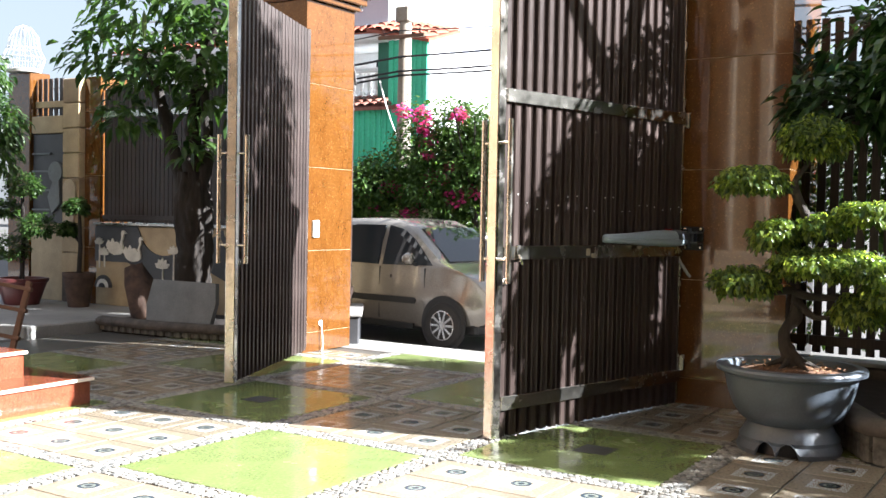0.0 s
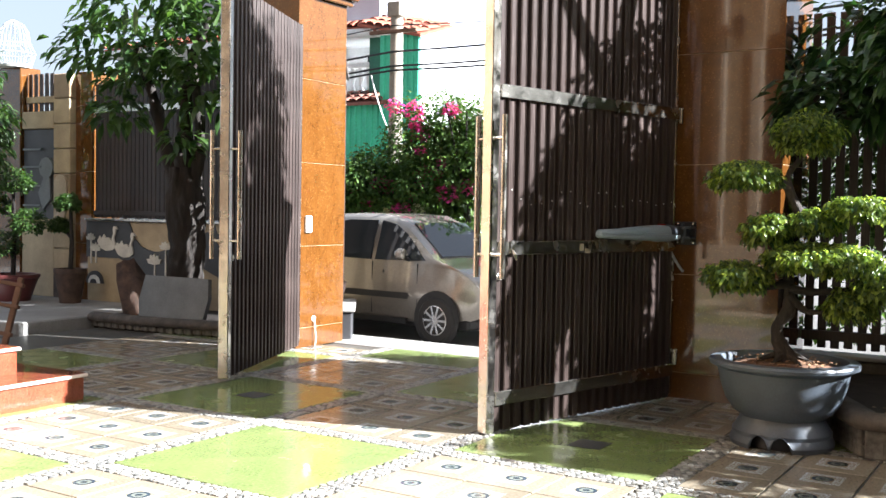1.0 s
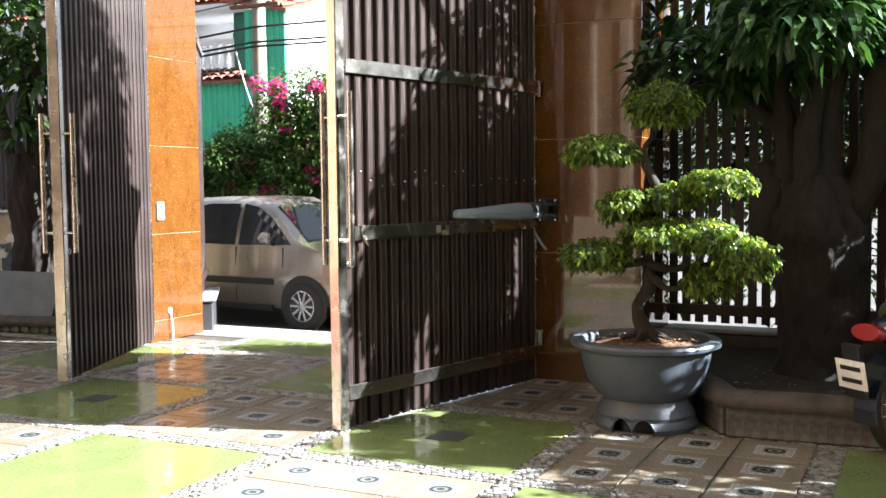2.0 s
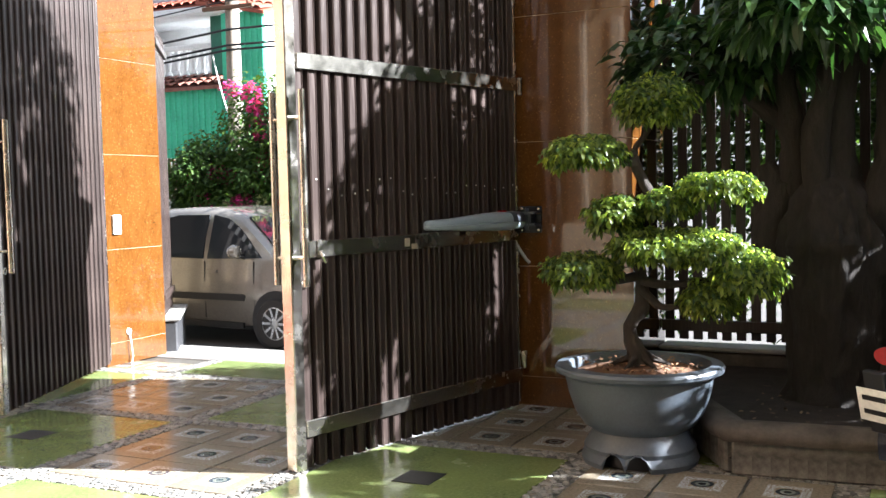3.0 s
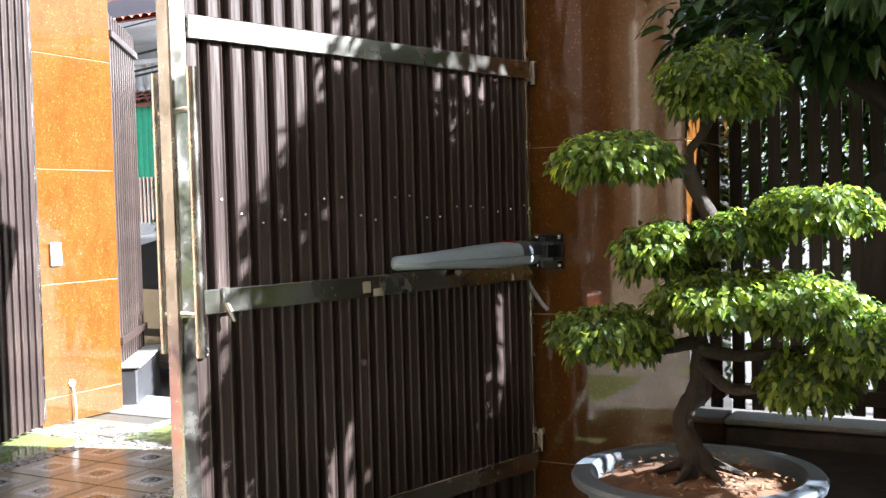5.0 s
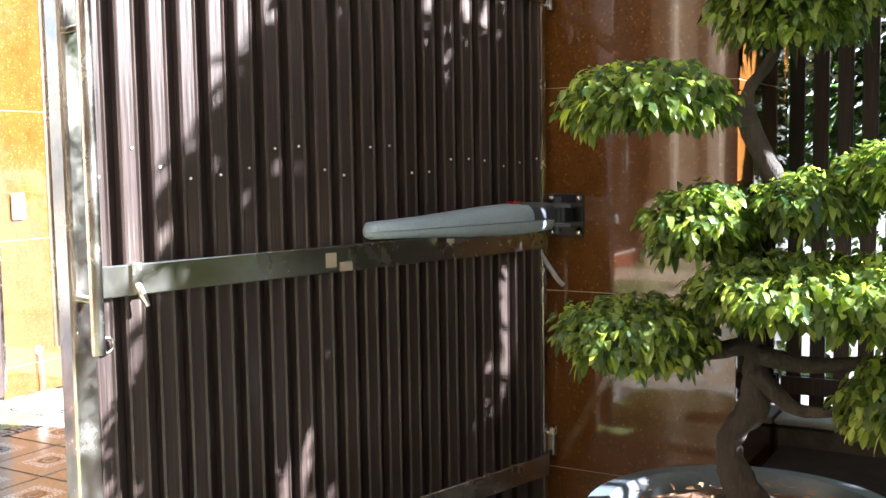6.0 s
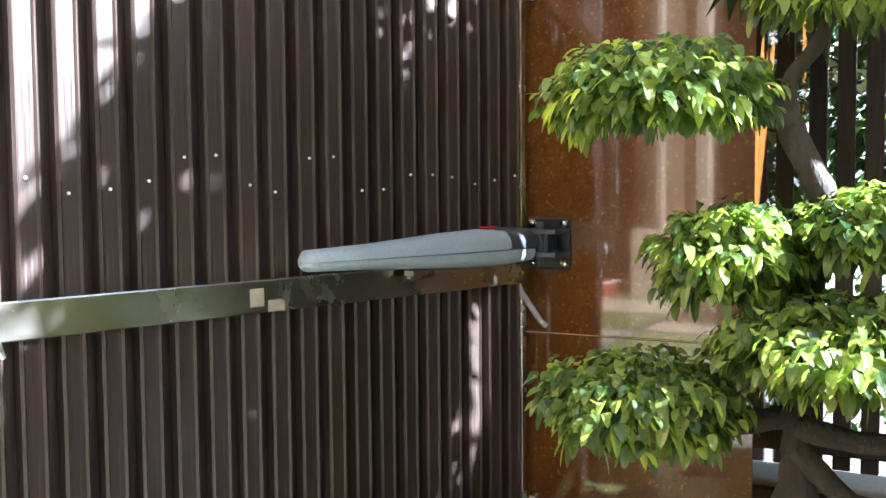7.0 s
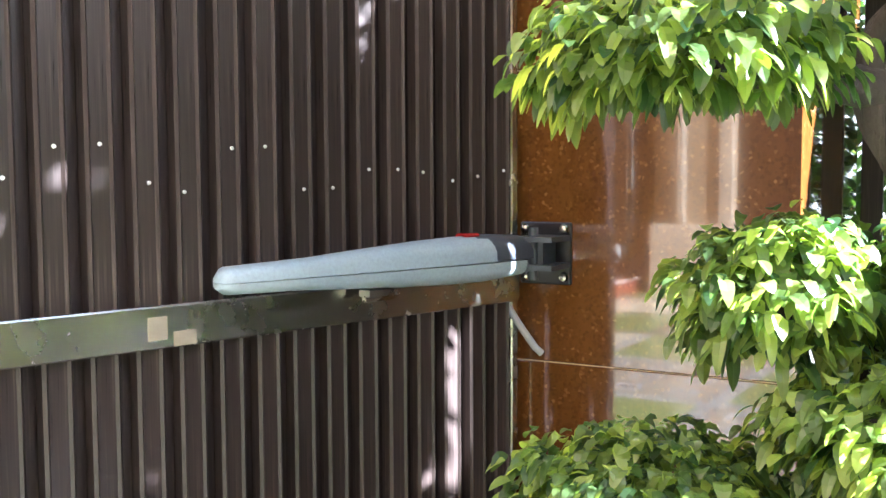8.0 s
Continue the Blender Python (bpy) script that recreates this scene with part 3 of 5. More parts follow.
# wing beside the left pillar, running out to the street
slat_fence(-6.83, 9.10, 126, 1.25, 0.34, 3.20, 0.104, 0.050, ((0.5, 0.56, M_SLAT), (3.0, 3.06, M_SLAT)), "dark brown slatted wing fence between pillar and street")
wb = solid("wall_wing_base", B().cbox(0, 1.25, -0.13, 0.13, -0.16, 0.30, 0.015), M_MURAL_DARK, "low dark stone block under the wing fence", "wall", kind="structure")
wb.matrix_world = pose(-6.83, 9.11, 0, 0, 0, 126)
wc = solid("trim_wing_base", B().cbox(-0.02, 1.29, -0.16, 0.16, 0.302, 0.34, 0.01), M_CONCRETE, "pale coping of the low wing wall", "wall", kind="structure")
wc.matrix_world = wb.matrix_world.copy()


# ---- bonsai in its pot ----
def bonsai_pot(x, y):
    th = thing("plant_pot", pose(x, y, 0), "large blue-grey glazed bonsai pot with arched foot on patterned tiles", "plant pot", "")
    prof = [(0.335, 0.0), (0.345, 0.03), (0.335, 0.06), (0.325, 0.075), (0.33, 0.10), (0.315, 0.12), (0.285, 0.165), (0.275, 0.19), (0.285, 0.20), (0.33, 0.225), (0.38, 0.30), (0.415, 0.40), (0.43, 0.475), (0.435, 0.50),
            (0.49, 0.525), (0.495, 0.545), (0.485, 0.56), (0.42, 0.565), (0.405, 0.55), (0.395, 0.50), (0.38, 0.44)]
    prof = [(0.935 * r, 0.965 * z) for r, z in prof]
    b = B()
    n, vs, fs = 72, [], []
    for j, (r, z) in enumerate(prof):
        for i in range(n):
            a = 2 * math.pi * i / n
            zz = z
            if j < 5:
                # two arched cut-outs in the foot
                for c in (-1.78, -1.36, 1.5, 2.9):
                    q = abs((a - c + math.pi) % (2 * math.pi) - math.pi) / 0.20
                    if q < 1:
                        zz = max(zz, 0.095 * math.sqrt(1 - q * q) + 0.002 * j)
            vs.append((r * math.cos(a), r * math.sin(a), zz))
    for j in range(len(prof) - 1):
        fs += [(j * n + i, j * n + (i + 1) % n, (j + 1) * n + (i + 1) % n, (j + 1) * n + i) for i in range(n)]
    b.add(vs, fs)
    part("body", b, M_POT, th, "", smooth=35)
    # black drum that paints the shade seen through the foot arches
    part("foot_shade", B().lathe([(0.25, 0.004), (0.25, 0.165)], 40), M_BLACK, th, "black drum standing in for shade under the foot", smooth=40)
    rng = random.Random(5)
    s = B()
    rings, m2 = 9, 40
    vs, fs = [(0, 0, 0.535)], []
    for k in range(1, rings + 1):
        for i in range(m2):
            a = 2 * math.pi * i / m2
            r = 0.376 * k / rings
            vs.append((r * math.cos(a), r * math.sin(a), 0.535 - 0.05 * (k / rings) ** 2 + (0.022 * noise.noise(Vector((9 * r * math.cos(a), 9 * r * math.sin(a), 0))) if k < rings else 0)))
    fs += [(0, 1 + i, 1 + (i + 1) % m2) for i in range(m2)]
    for k in range(rings - 1):
        fs += [(1 + k * m2 + i, 1 + (k + 1) * m2 + i, 1 + (k + 1) * m2 + (i + 1) % m2, 1 + k * m2 + (i + 1) % m2) for i in range(m2)]
    part("soil", s.add(vs, fs), M_SOIL, th, "reddish brown soil", smooth=60)
    litter = B()
    pts = [(0.335 * math.sqrt(rng.random()) * math.cos(a), 0.335 * math.sqrt(rng.random()) * math.sin(a), 0.54) for a in [rng.uniform(0, 6.28) for _ in range(150)]]
    litter.leaves(pts, 0.036, 0.013, 0.15, 8)
    tagged(part("dry_litter", litter, plain("dry_leaf_litter", (0.30, 0.17, 0.09), 0.9), th, "dry leaves and twigs on the soil"), kind="stuff")
    return th


def blob_points(rng, c, r, n):
    """Places and outward ways in a flattened, uneven cushion."""
    out, ways = [], []
    c, r = Vector(c), Vector(r)
    while len(out) < n:
        a, h = rng.uniform(0, 2 * math.pi), rng.uniform(-0.75, 1)
        s = math.sqrt(1 - h * h)
        d = Vector((s * math.cos(a), s * math.sin(a), h))
        lump = 1 + 0.32 * noise.noise(d * 2.6 + c * 3.1) + 0.18 * noise.noise(d * 6 + c)
        rad = (0.45 + 0.55 * rng.random() ** 0.5) * lump
        p = Vector((d.x * r.x, d.y * r.y, d.z * r.z)) * rad + c
        out.append(p)
        ways.append(Vector((d.x, d.y, 0.45 * d.z)))
    return out, ways


def bonsai(x, y):
    th = thing("bonsai", pose(0, 0, 0), "clipped green bonsai with layered leaf cushions in a blue-grey pot", "bonsai")
    t = B()
    t.limb([(x, y, 0.52), (x - 0.02, y, 0.62), (x - 0.05, y + 0.02, 0.74), (x + 0.01, y, 0.86), (x + 0.02, y + 0.02, 1.0), (x - 0.02, y, 1.15), (x + 0.04, y, 1.30), (x + 0.09, y, 1.42)], [0.066, 0.046, 0.040, 0.037, 0.034, 0.029, 0.026, 0.022], 12, 0.4)
    for k in range(6):
        a = k * 1.05 + 0.3
        part("root", B().tube([(x, y, 0.62), (x + 0.06 * math.cos(a), y + 0.06 * math.sin(a), 0.57), (x + 0.17 * math.cos(a), y + 0.17 * math.sin(a), 0.53)], [0.03, 0.022, 0.008], 6, 0.3, k), M_BONSAI_BARK, th, smooth=60)
    part("trunk", t, M_BONSAI_BARK, th, "twisted grey-brown trunk", smooth=60)
    limbs = [
        [(x + 0.0, y, 1.02), (x - 0.14, y - 0.10, 1.01), (x - 0.32, y - 0.18, 1.04)],
        [(x + 0.02, y, 1.00), (x + 0.2, y, 0.98), (x + 0.50, y, 1.02)],
        [(x + 0.02, y, 0.95), (x + 0.15, y - 0.02, 0.86), (x + 0.30, y - 0.02, 0.87)],
        [(x, y, 1.28), (x - 0.1, y, 1.32), (x - 0.18, y, 1.35)],
        [(x + 0.02, y, 1.38), (x + 0.25, y, 1.44), (x + 0.55, y, 1.52)],
        [(x + 0.10, y, 1.42), (x + 0.05, y, 1.52), (x - 0.01, y, 1.63), (x - 0.01, y, 1.72), (x + 0.05, y + 0.02, 1.80), (x + 0.10, y + 0.04, 1.93)],
        [(x - 0.0, y, 1.65), (x - 0.10, y - 0.08, 1.655), (x - 0.26, y - 0.18, 1.68)],
    ]
    spread = 0.89
    for k, pts in enumerate(limbs):
        pts = [(x + spread * (px - x), py, pz) for px, py, pz in pts]
        n = len(pts)
        part("limb", B().limb(pts, [0.03 - 0.016 * i / (n - 1) for i in range(n)], 8, 0.25, 40 + k), M_BONSAI_BARK, th, smooth=60)
    rng = random.Random(11)
    cushions = [
        ((-1.72, 6.60, 1.70), (0.215, 0.21, 0.095), 520),
        ((-1.40, 6.84, 1.97), (0.205, 0.21, 0.150), 600),
        ((-1.60, 6.74, 1.36), (0.150, 0.18, 0.110), 460),
        ((-1.33, 6.80, 1.42), (0.150, 0.17, 0.080), 340),
        ((-1.07, 6.82, 1.50), (0.210, 0.18, 0.080), 480),
        ((-1.38, 6.70, 1.19), (0.230, 0.23, 0.100), 640),
        ((-1.13, 6.76, 1.18), (0.210, 0.22, 0.105), 560),
        ((-1.76, 6.62, 1.065), (0.205, 0.19, 0.100), 520),
        ((-0.91, 6.80, 1.04), (0.180, 0.20, 0.135), 520),
        ((-1.10, 6.77, 0.91), (0.150, 0.16, 0.110), 400),
    ]
    for k, (c, r, n) in enumerate(cushions):
        ps, ws = blob_points(rng, c, r, int(n * 3.7))
        part("foliage", B().leaves(ps, 0.036, 0.0225, 0.75, 60 + k, ws, True), M_LEAF_BONSAI, th, "dense cushion of small glossy leaves")
    return th


POT = (-1.50, 6.81)
bonsai_pot(*POT)
bonsai(-1.495, 6.80)


# ---- trees ----
def gnarled(pts, radii, n, seed):
    """A trunk with ridges and hollows between its given rings."""
    rings = []
    for k in range(len(pts) - 1):
        for q in range(12):
            t = q / 12
            rings.append((Vector(pts[k]).lerp(Vector(pts[k + 1]), t), radii[k] + (radii[k + 1] - radii[k]) * t))
    rings.append((Vector(pts[-1]), radii[-1]))
    vs = []
    for p, r in rings:
        for i in range(n):
            a = 2 * math.pi * i / n
            d = Vector((math.cos(a), math.sin(a), 0))
            k = 1 + 0.24 * noise.noise(Vector((d.x * 1.6, d.y * 1.6, p.z * 1.4 + seed))) + 0.17 * noise.noise(Vector((d.x * 4, d.y * 4, p.z * 3.2 + seed))) + 0.13 * noise.noise(Vector((d.x * 8, d.y * 8, p.z * 7))) + 0.07 * noise.noise(Vector((d.x * 17, d.y * 17, p.z * 13)))
            vs.append(p + d * (r * k))
    m = len(rings)
    fs = [(j * n + i, j * n + (i + 1) % n, (j + 1) * n + (i + 1) % n, (j + 1) * n + i) for j in range(m - 1) for i in range(n)]
    fs += [tuple(range(n - 1, -1, -1)), tuple((m - 1) * n + i for i in range(n))]
    return B().add(vs, fs)


def tree(name, label, trunk, limbs, crowns, leaf_len, leaf_w, leaf_material, bark, seed, droop=0.8):
    th = thing(name, pose(0, 0, 0), label, "tree")
    part("trunk", gnarled(*trunk, 48, seed), bark, th, "", smooth=80)
    for k, (pts, rad) in enumerate(limbs):
        part("limb", B().limb(pts, rad, 12, 0.3, seed + k), bark, th, smooth=60)
    rng = random.Random(seed)
    for k, (c, r, n) in enumerate(crowns):
        ps, ws = blob_points(rng, c, r, n)
        part("crown", B().leaves(ps, leaf_len, leaf_w, droop, seed * 7 + k, ws), leaf_material, th)
    return th


# right bed: a thick old trunk with broad dark leaves
TX, TY = -0.57, 7.75
tree("garden_tree", "old thick-trunked tree with broad dark leaves in the brick-edged bed",
     ([(TX + 0.02, TY, 0.1), (TX, TY, 0.35), (TX - 0.02, TY, 0.75), (TX - 0.04, TY, 1.15), (TX - 0.02, TY, 1.42), (TX - 0.01, TY, 1.62)], [0.33, 0.25, 0.27, 0.34, 0.25, 0.08]),
     [([(TX - 0.12, TY, 1.2), (TX - 0.22, TY - 0.02, 1.55), (TX - 0.24, TY, 1.9), (TX - 0.30, TY, 2.5)], [0.13, 0.09, 0.08, 0.06]),
      ([(TX + 0.02, TY, 1.3), (TX + 0.02, TY, 1.8), (TX + 0.10, TY + 0.05, 2.6), (TX + 0.3, TY + 0.1, 3.9), (TX + 0.8, TY + 0.7, 6.2)], [0.16, 0.11, 0.09, 0.08, 0.04]),
      ([(TX + 0.12, TY, 1.15), (TX + 0.30, TY, 1.55), (TX + 0.34, TY, 2.1), (TX + 0.6, TY, 3.0)], [0.15, 0.10, 0.08, 0.06]),
      ([(TX - 0.15, TY - 0.03, 0.95), (TX - 0.32, TY - 0.05, 1.15), (TX - 0.30, TY - 0.05, 1.45), (TX - 0.37, TY - 0.03, 1.62)], [0.13, 0.115, 0.10, 0.06]),
      ([(TX - 0.24, TY, 1.85), (TX - 0.55, TY, 2.1), (TX - 0.9, TY - 0.05, 2.2)], [0.06, 0.045, 0.025]),
      # this limb only carries the unseen crowns
      ([(TX + 0.3, TY + 0.1, 3.9), (TX - 0.3, TY - 1.0, 5.0), (TX - 1.2, TY - 1.8, 5.5)], [0.07, 0.05, 0.03]),
      ([(TX - 0.05, TY - 0.1, 1.2), (TX - 0.08, TY - 0.12, 1.7), (TX + 0.02, TY - 0.1, 2.4)], [0.12, 0.08, 0.05])],
     [((TX - 0.80, TY, 2.28), (0.45, 0.30, 0.26), 560), ((TX - 0.08, TY - 0.62, 2.50), (0.44, 0.34, 0.24), 620), ((TX - 0.35, TY, 2.36), (0.40, 0.30, 0.28), 380), ((TX - 0.35, TY + 0.1, 2.80), (0.45, 0.30, 0.25), 260),
      # crowns at z 3.5 and higher, here and below, are unseen, added for shade
      ((TX + 0.25, TY + 0.12, 2.5), (0.45, 0.34, 0.34), 520), ((TX + 0.75, TY + 0.25, 2.6), (0.45, 0.32, 0.4), 420), ((TX + 0.4, TY + 0.35, 3.85), (1.0, 0.72, 0.36), 1500), ((TX + 0.9, TY + 0.85, 6.3), (0.95, 0.95, 0.8), 2900), ((TX + 0.6, TY - 0.18, 3.5), (0.75, 0.42, 0.28), 1100),
      ((TX + 1.20, TY + 0.40, 2.35), (0.45, 0.38, 0.42), 800),
      ((TX - 0.10, TY + 0.85, 3.22), (0.40, 0.25, 0.36), 200), ((TX - 0.85, TY + 0.5, 2.75), (0.40, 0.28, 0.4), 170),
      ((TX + 0.35, TY - 0.02, 6.75), (0.95, 0.60, 0.85), 2300), ((TX - 0.2, TY - 1.5, 5.3), (1.3, 1.0, 0.55), 900), ((TX - 1.7, TY - 1.2, 5.5), (1.2, 1.0, 0.55), 900)],
     0.165, 0.070, M_LEAF_DARK, M_BARK, 21, 0.55)


# raised bed with brick kerb
def kerb_bed(name, outline_fn, n, h, label):
    """outline_fn(t) gives the edge of the bed for t in 0..1; bricks stand along it under a rounded coping."""
    th = thing(name, pose(0, 0, 0), label, "planter")
    pts = [Vector((*outline_fn(i / n), 0)) for i in range(n + 1)]
    seg = (pts[1] - pts[0]).length
    bm_ = B().cbox(-seg * 0.42, seg * 0.42, -0.05, 0.05, 0.0, h - 0.085, 0.012).mesh("brick", M_BRICK)
    for a, b in zip(pts, pts[1:]):
        d = b - a
        part("brick", bm_, None, th, m=pose(*((a + b) / 2), 0, 0, math.degrees(math.atan2(d.y, d.x))))
    part("mortar", B().tube([p + Vector((0, 0, (h - 0.09) / 2)) for p in pts], 0.04, 4), M_CURB, th)
    up = B()
    inner = []
    for i, p in enumerate(pts):
        d = (pts[min(i + 1, n)] - pts[max(i - 1, 0)]).normalized()
        s = Vector((-d.y, d.x, 0))
        inner.append((p, s))
    prof = [(-0.08, h - 0.09), (-0.10, h - 0.06), (-0.095, h - 0.025), (-0.06, h), (0.0, h + 0.012), (0.07, h), (0.10, h - 0.03), (0.09, h - 0.09)]
    k = len(prof)
    vs = [p + s * o + Vector((0, 0, z)) for p, s in inner for o, z in prof]
    fs = [(j * k + i, j * k + i + 1, (j + 1) * k + i + 1, (j + 1) * k + i) for j in range(n) for i in range(k - 1)]
    fs += [(j * k + k - 1, j * k, (j + 1) * k, (j + 1) * k + k - 1) for j in range(n)]
    fs += [tuple(range(k)), tuple(n * k + i for i in range(k - 1, -1, -1))]
    part("coping", up.add(vs, fs), M_CURB, th, "rounded mortar coping", smooth=50)
    return th, pts


def bed_right(t):
    # from the pillar side forward and round to the right
    a = t * 1.0
    if a < 0.30:
        q = a / 0.30
        return (-1.62 + 0.64 * q, 7.93 - 1.21 * q)
    q = (a - 0.30) / 0.70
    if q < 0.55:
        return (-0.98 + 1.15 * q / 0.55, 6.72 + 0.07 * q / 0.55)
    q = (q - 0.55) / 0.45
    return (0.17 + 0.85 * q, 6.79 + 1.25 * q)


bed, bed_pts = kerb_bed("planting_bed", bed_right, 33, 0.27, "raised planting bed edged with upright bricks and rounded coping")
soil_out = [(p.x, p.y) for p in bed_pts] + [(1.0, 8.63), (-1.80, 8.63), (-1.80, 7.99)]
part("soil", B().prism(soil_out, 0.0, 0.235), M_EARTH, bed, "dark garden soil")
rngp = random.Random(31)
litter = B().leaves([(rngp.uniform(-1.0, 0.1), rngp.uniform(6.95, 8.5), 0.243) for _ in range(90)], 0.036, 0.018, 0.1, 33)
tagged(part("leaf_litter", litter, plain("fallen_leaf_litter", (0.15, 0.11, 0.07), 0.9), bed, "scattered fallen leaves"), kind="stuff")

# left bed and its tree
PLACE = SITE


def bed_left(t):
    return (-9.75 + 2.35 * t, 8.36 - 0.12 * math.sin(math.pi * t) + 0.30 * t)


bed2, bed2_pts = kerb_bed("planting_bed", bed_left, 20, 0.16, "low planting bed with worn brick kerb under the tree")
part("soil", B().prism([(p.x, p.y) for p in bed2_pts] + [(-7.1, 9.68), (-9.75, 9.68)], -0.02, 0.12), M_EARTH, bed2, "dark soil with gravel")
LX, LY = -8.95, 9.0
tree("mango_tree", "leafy mango tree with a dark gnarled trunk beside the wall",
     ([(LX, LY, 0.05), (LX + 0.02, LY, 0.5), (LX + 0.10, LY, 0.95), (LX + 0.06, LY, 1.4), (LX + 0.02, LY, 1.9)], [0.27, 0.22, 0.20, 0.22, 0.18]),
     [([(LX + 0.05, LY, 1.4), (LX - 0.25, LY, 2.0), (LX - 0.45, LY, 2.6), (LX - 0.8, LY, 3.4)], [0.12, 0.09, 0.07, 0.05]),
      ([(LX + 0.02, LY, 1.8), (LX + 0.02, LY, 2.4), (LX + 0.10, LY, 3.0), (LX + 0.4, LY, 3.7)], [0.13, 0.09, 0.07, 0.04]),
      ([(LX + 0.05, LY, 1.5), (LX + 0.22, LY, 1.9), (LX + 0.25, LY, 2.5), (LX + 0.1, LY, 3.3)], [0.10, 0.08, 0.06, 0.04]),
      ([(LX + 0.05, LY - 0.05, 1.0), (LX + 0.22, LY - 0.1, 1.2), (LX + 0.18, LY - 0.1, 1.45)], [0.07, 0.05, 0.02])],
     [((LX - 1.1, LY - 0.2, 3.35), (0.7, 0.6, 0.36), 230), ((LX - 0.45, LY - 0.3, 3.05), (0.5, 0.5, 0.34), 170), ((LX - 0.75, LY - 0.3, 2.55), (0.32, 0.3, 0.24), 90), ((LX + 0.25, LY - 0.1, 3.3), (0.6, 0.5, 0.45), 300),
      # the last crown is added, mostly hidden, to keep sun off the trunk
      ((LX + 0.45, LY - 0.1, 2.8), (0.4, 0.4, 0.4), 170), ((LX - 0.6, LY, 3.9), (1.1, 0.8, 0.45), 420), ((LX + 0.45, LY, 4.0), (0.8, 0.8, 0.5), 300), ((LX + 0.3, LY - 0.3, 2.2), (0.2, 0.2, 0.25), 45), ((LX + 1.15, LY + 0.3, 2.1), (0.42, 0.35, 0.55), 320)],
     0.215, 0.088, M_LEAF_MID, M_BARK, 51, 0.55)


# ---- street: car ----
def car(x, y, angle):
    """A small five-door hatchback; local x forward, the near side at local y = 0.75, the front wheel at x = 1.17."""
    th = thing("car", pose(x, y, -0.13, 0, 0, angle), "small silver-beige hatchback parked in the street outside the gate", "car")
    W = 0.75
    b = B()
    # stations along the length: x, sill z, belt z, roof z, half widths
    st = [(-1.72, 0.42, 0.80, 0.84, 0.60), (-1.66, 0.32, 0.86, 0.98, 0.69), (-1.50, 0.26, 0.90, 1.27, 0.735), (-1.30, 0.24, 0.91, 1.43, 0.75), (-0.9, 0.22, 0.92, 1.50, 0.755), (-0.2, 0.22, 0.92, 1.525, 0.755),
          (0.32, 0.22, 0.92, 1.50, 0.755), (0.62, 0.22, 0.93, 1.385, 0.755), (0.88, 0.23, 0.935, 1.19, 0.755), (1.12, 0.24, 0.93, 1.00, 0.75), (1.38, 0.25, 0.87, 0.92, 0.735), (1.58, 0.28, 0.77, 0.82, 0.69), (1.72, 0.34, 0.62, 0.66, 0.60), (1.78, 0.40, 0.50, 0.52, 0.48)]
    vs, k = [], 0
    for sx, zs, zb, zr, hw_ in st:
        ring = [(hw_ * 0.93, zs), (hw_ * 0.985, zs + 0.10), (hw_, zs + (zb - zs) * 0.55), (hw_ * 0.975, zb)]
        cab = zr - zb
        ins = 0.15 * min(1.0, cab / 0.5)
        ring += [(hw_ - ins * 0.5, zb + cab * 0.5), (hw_ - ins, zb + cab * 0.90), (hw_ - ins - 0.10, zb + cab * 1.0)]
        full = [(sx, -a, c) for a, c in ring] + [(sx, a, c) for a, c in reversed(ring)]
        k = len(full)
        vs += full
    fs = []
    for j in range(len(st) - 1):
        fs += [(j * k + i, (j + 1) * k + i, (j + 1) * k + (i + 1) % k, j * k + (i + 1) % k) for i in range(k)]
    fs += [tuple(range(k)), tuple((len(st) - 1) * k + i for i in range(k - 1, -1, -1))]
    part("body", b.add(vs, fs), M_PAINT, th, "silver-beige painted body", smooth=45)

    def side_y(px, z):
        zb, zr, hw_ = 0.92, 1.5, 0.755
        for s0, s1 in zip(st, st[1:]):
            if s0[0] <= px <= s1[0]:
                q = (px - s0[0]) / (s1[0] - s0[0])
                zb, zr, hw_ = (s0[i] + q * (s1[i] - s0[i]) for i in (2, 3, 4))
        cab = max(zr - zb, 0.01)
        ins = 0.15 * min(1.0, cab / 0.5)
        if z <= zb:
            return hw_ * 0.99
        q = (z - zb) / cab
        return hw_ * 0.975 - ins * q + 0.012 if q < 0.9 else hw_ - ins

    def side_panel(name, pts, out, material, label="", inset=0.004):
        for sg in (1, -1):
            vs = [(px, sg * (side_y(px, pz) + out), pz) for px, pz in pts] + [(px, sg * (side_y(px, pz) - 0.02), pz) for px, pz in pts]
            n = len(pts)
            f = [tuple(range(n)), tuple(range(2 * n - 1, n - 1, -1))] + [(i, n + i, n + (i + 1) % n, (i + 1) % n) for i in range(n)]
            part(name, B().add(vs, f), material, th, label)

    side_panel("front_door_window", [(0.18, 0.955), (0.98, 0.97), (0.82, 1.12), (0.62, 1.28), (0.42, 1.395), (0.20, 1.44)], 0.012, M_GLASS, "dark tinted front side window")
    side_panel("rear_door_window", [(-0.80, 0.97), (0.10, 0.955), (0.13, 1.44), (-0.36, 1.44), (-0.64, 1.38), (-0.78, 1.22)], 0.012, M_GLASS, "dark tinted rear side window")
    side_panel("side_strip", [(-1.05, 0.50), (0.72, 0.50), (0.74, 0.545), (0.72, 0.575), (-1.05, 0.575)], 0.012, M_TRIM, "black rubbing strip")
    for sx in (0.13, 0.86, -0.84):
        side_panel("door_gap", [(sx, 0.30), (sx + 0.008, 0.30), (sx + 0.008, 0.93), (sx, 0.93)], 0.003, M_TRIM)
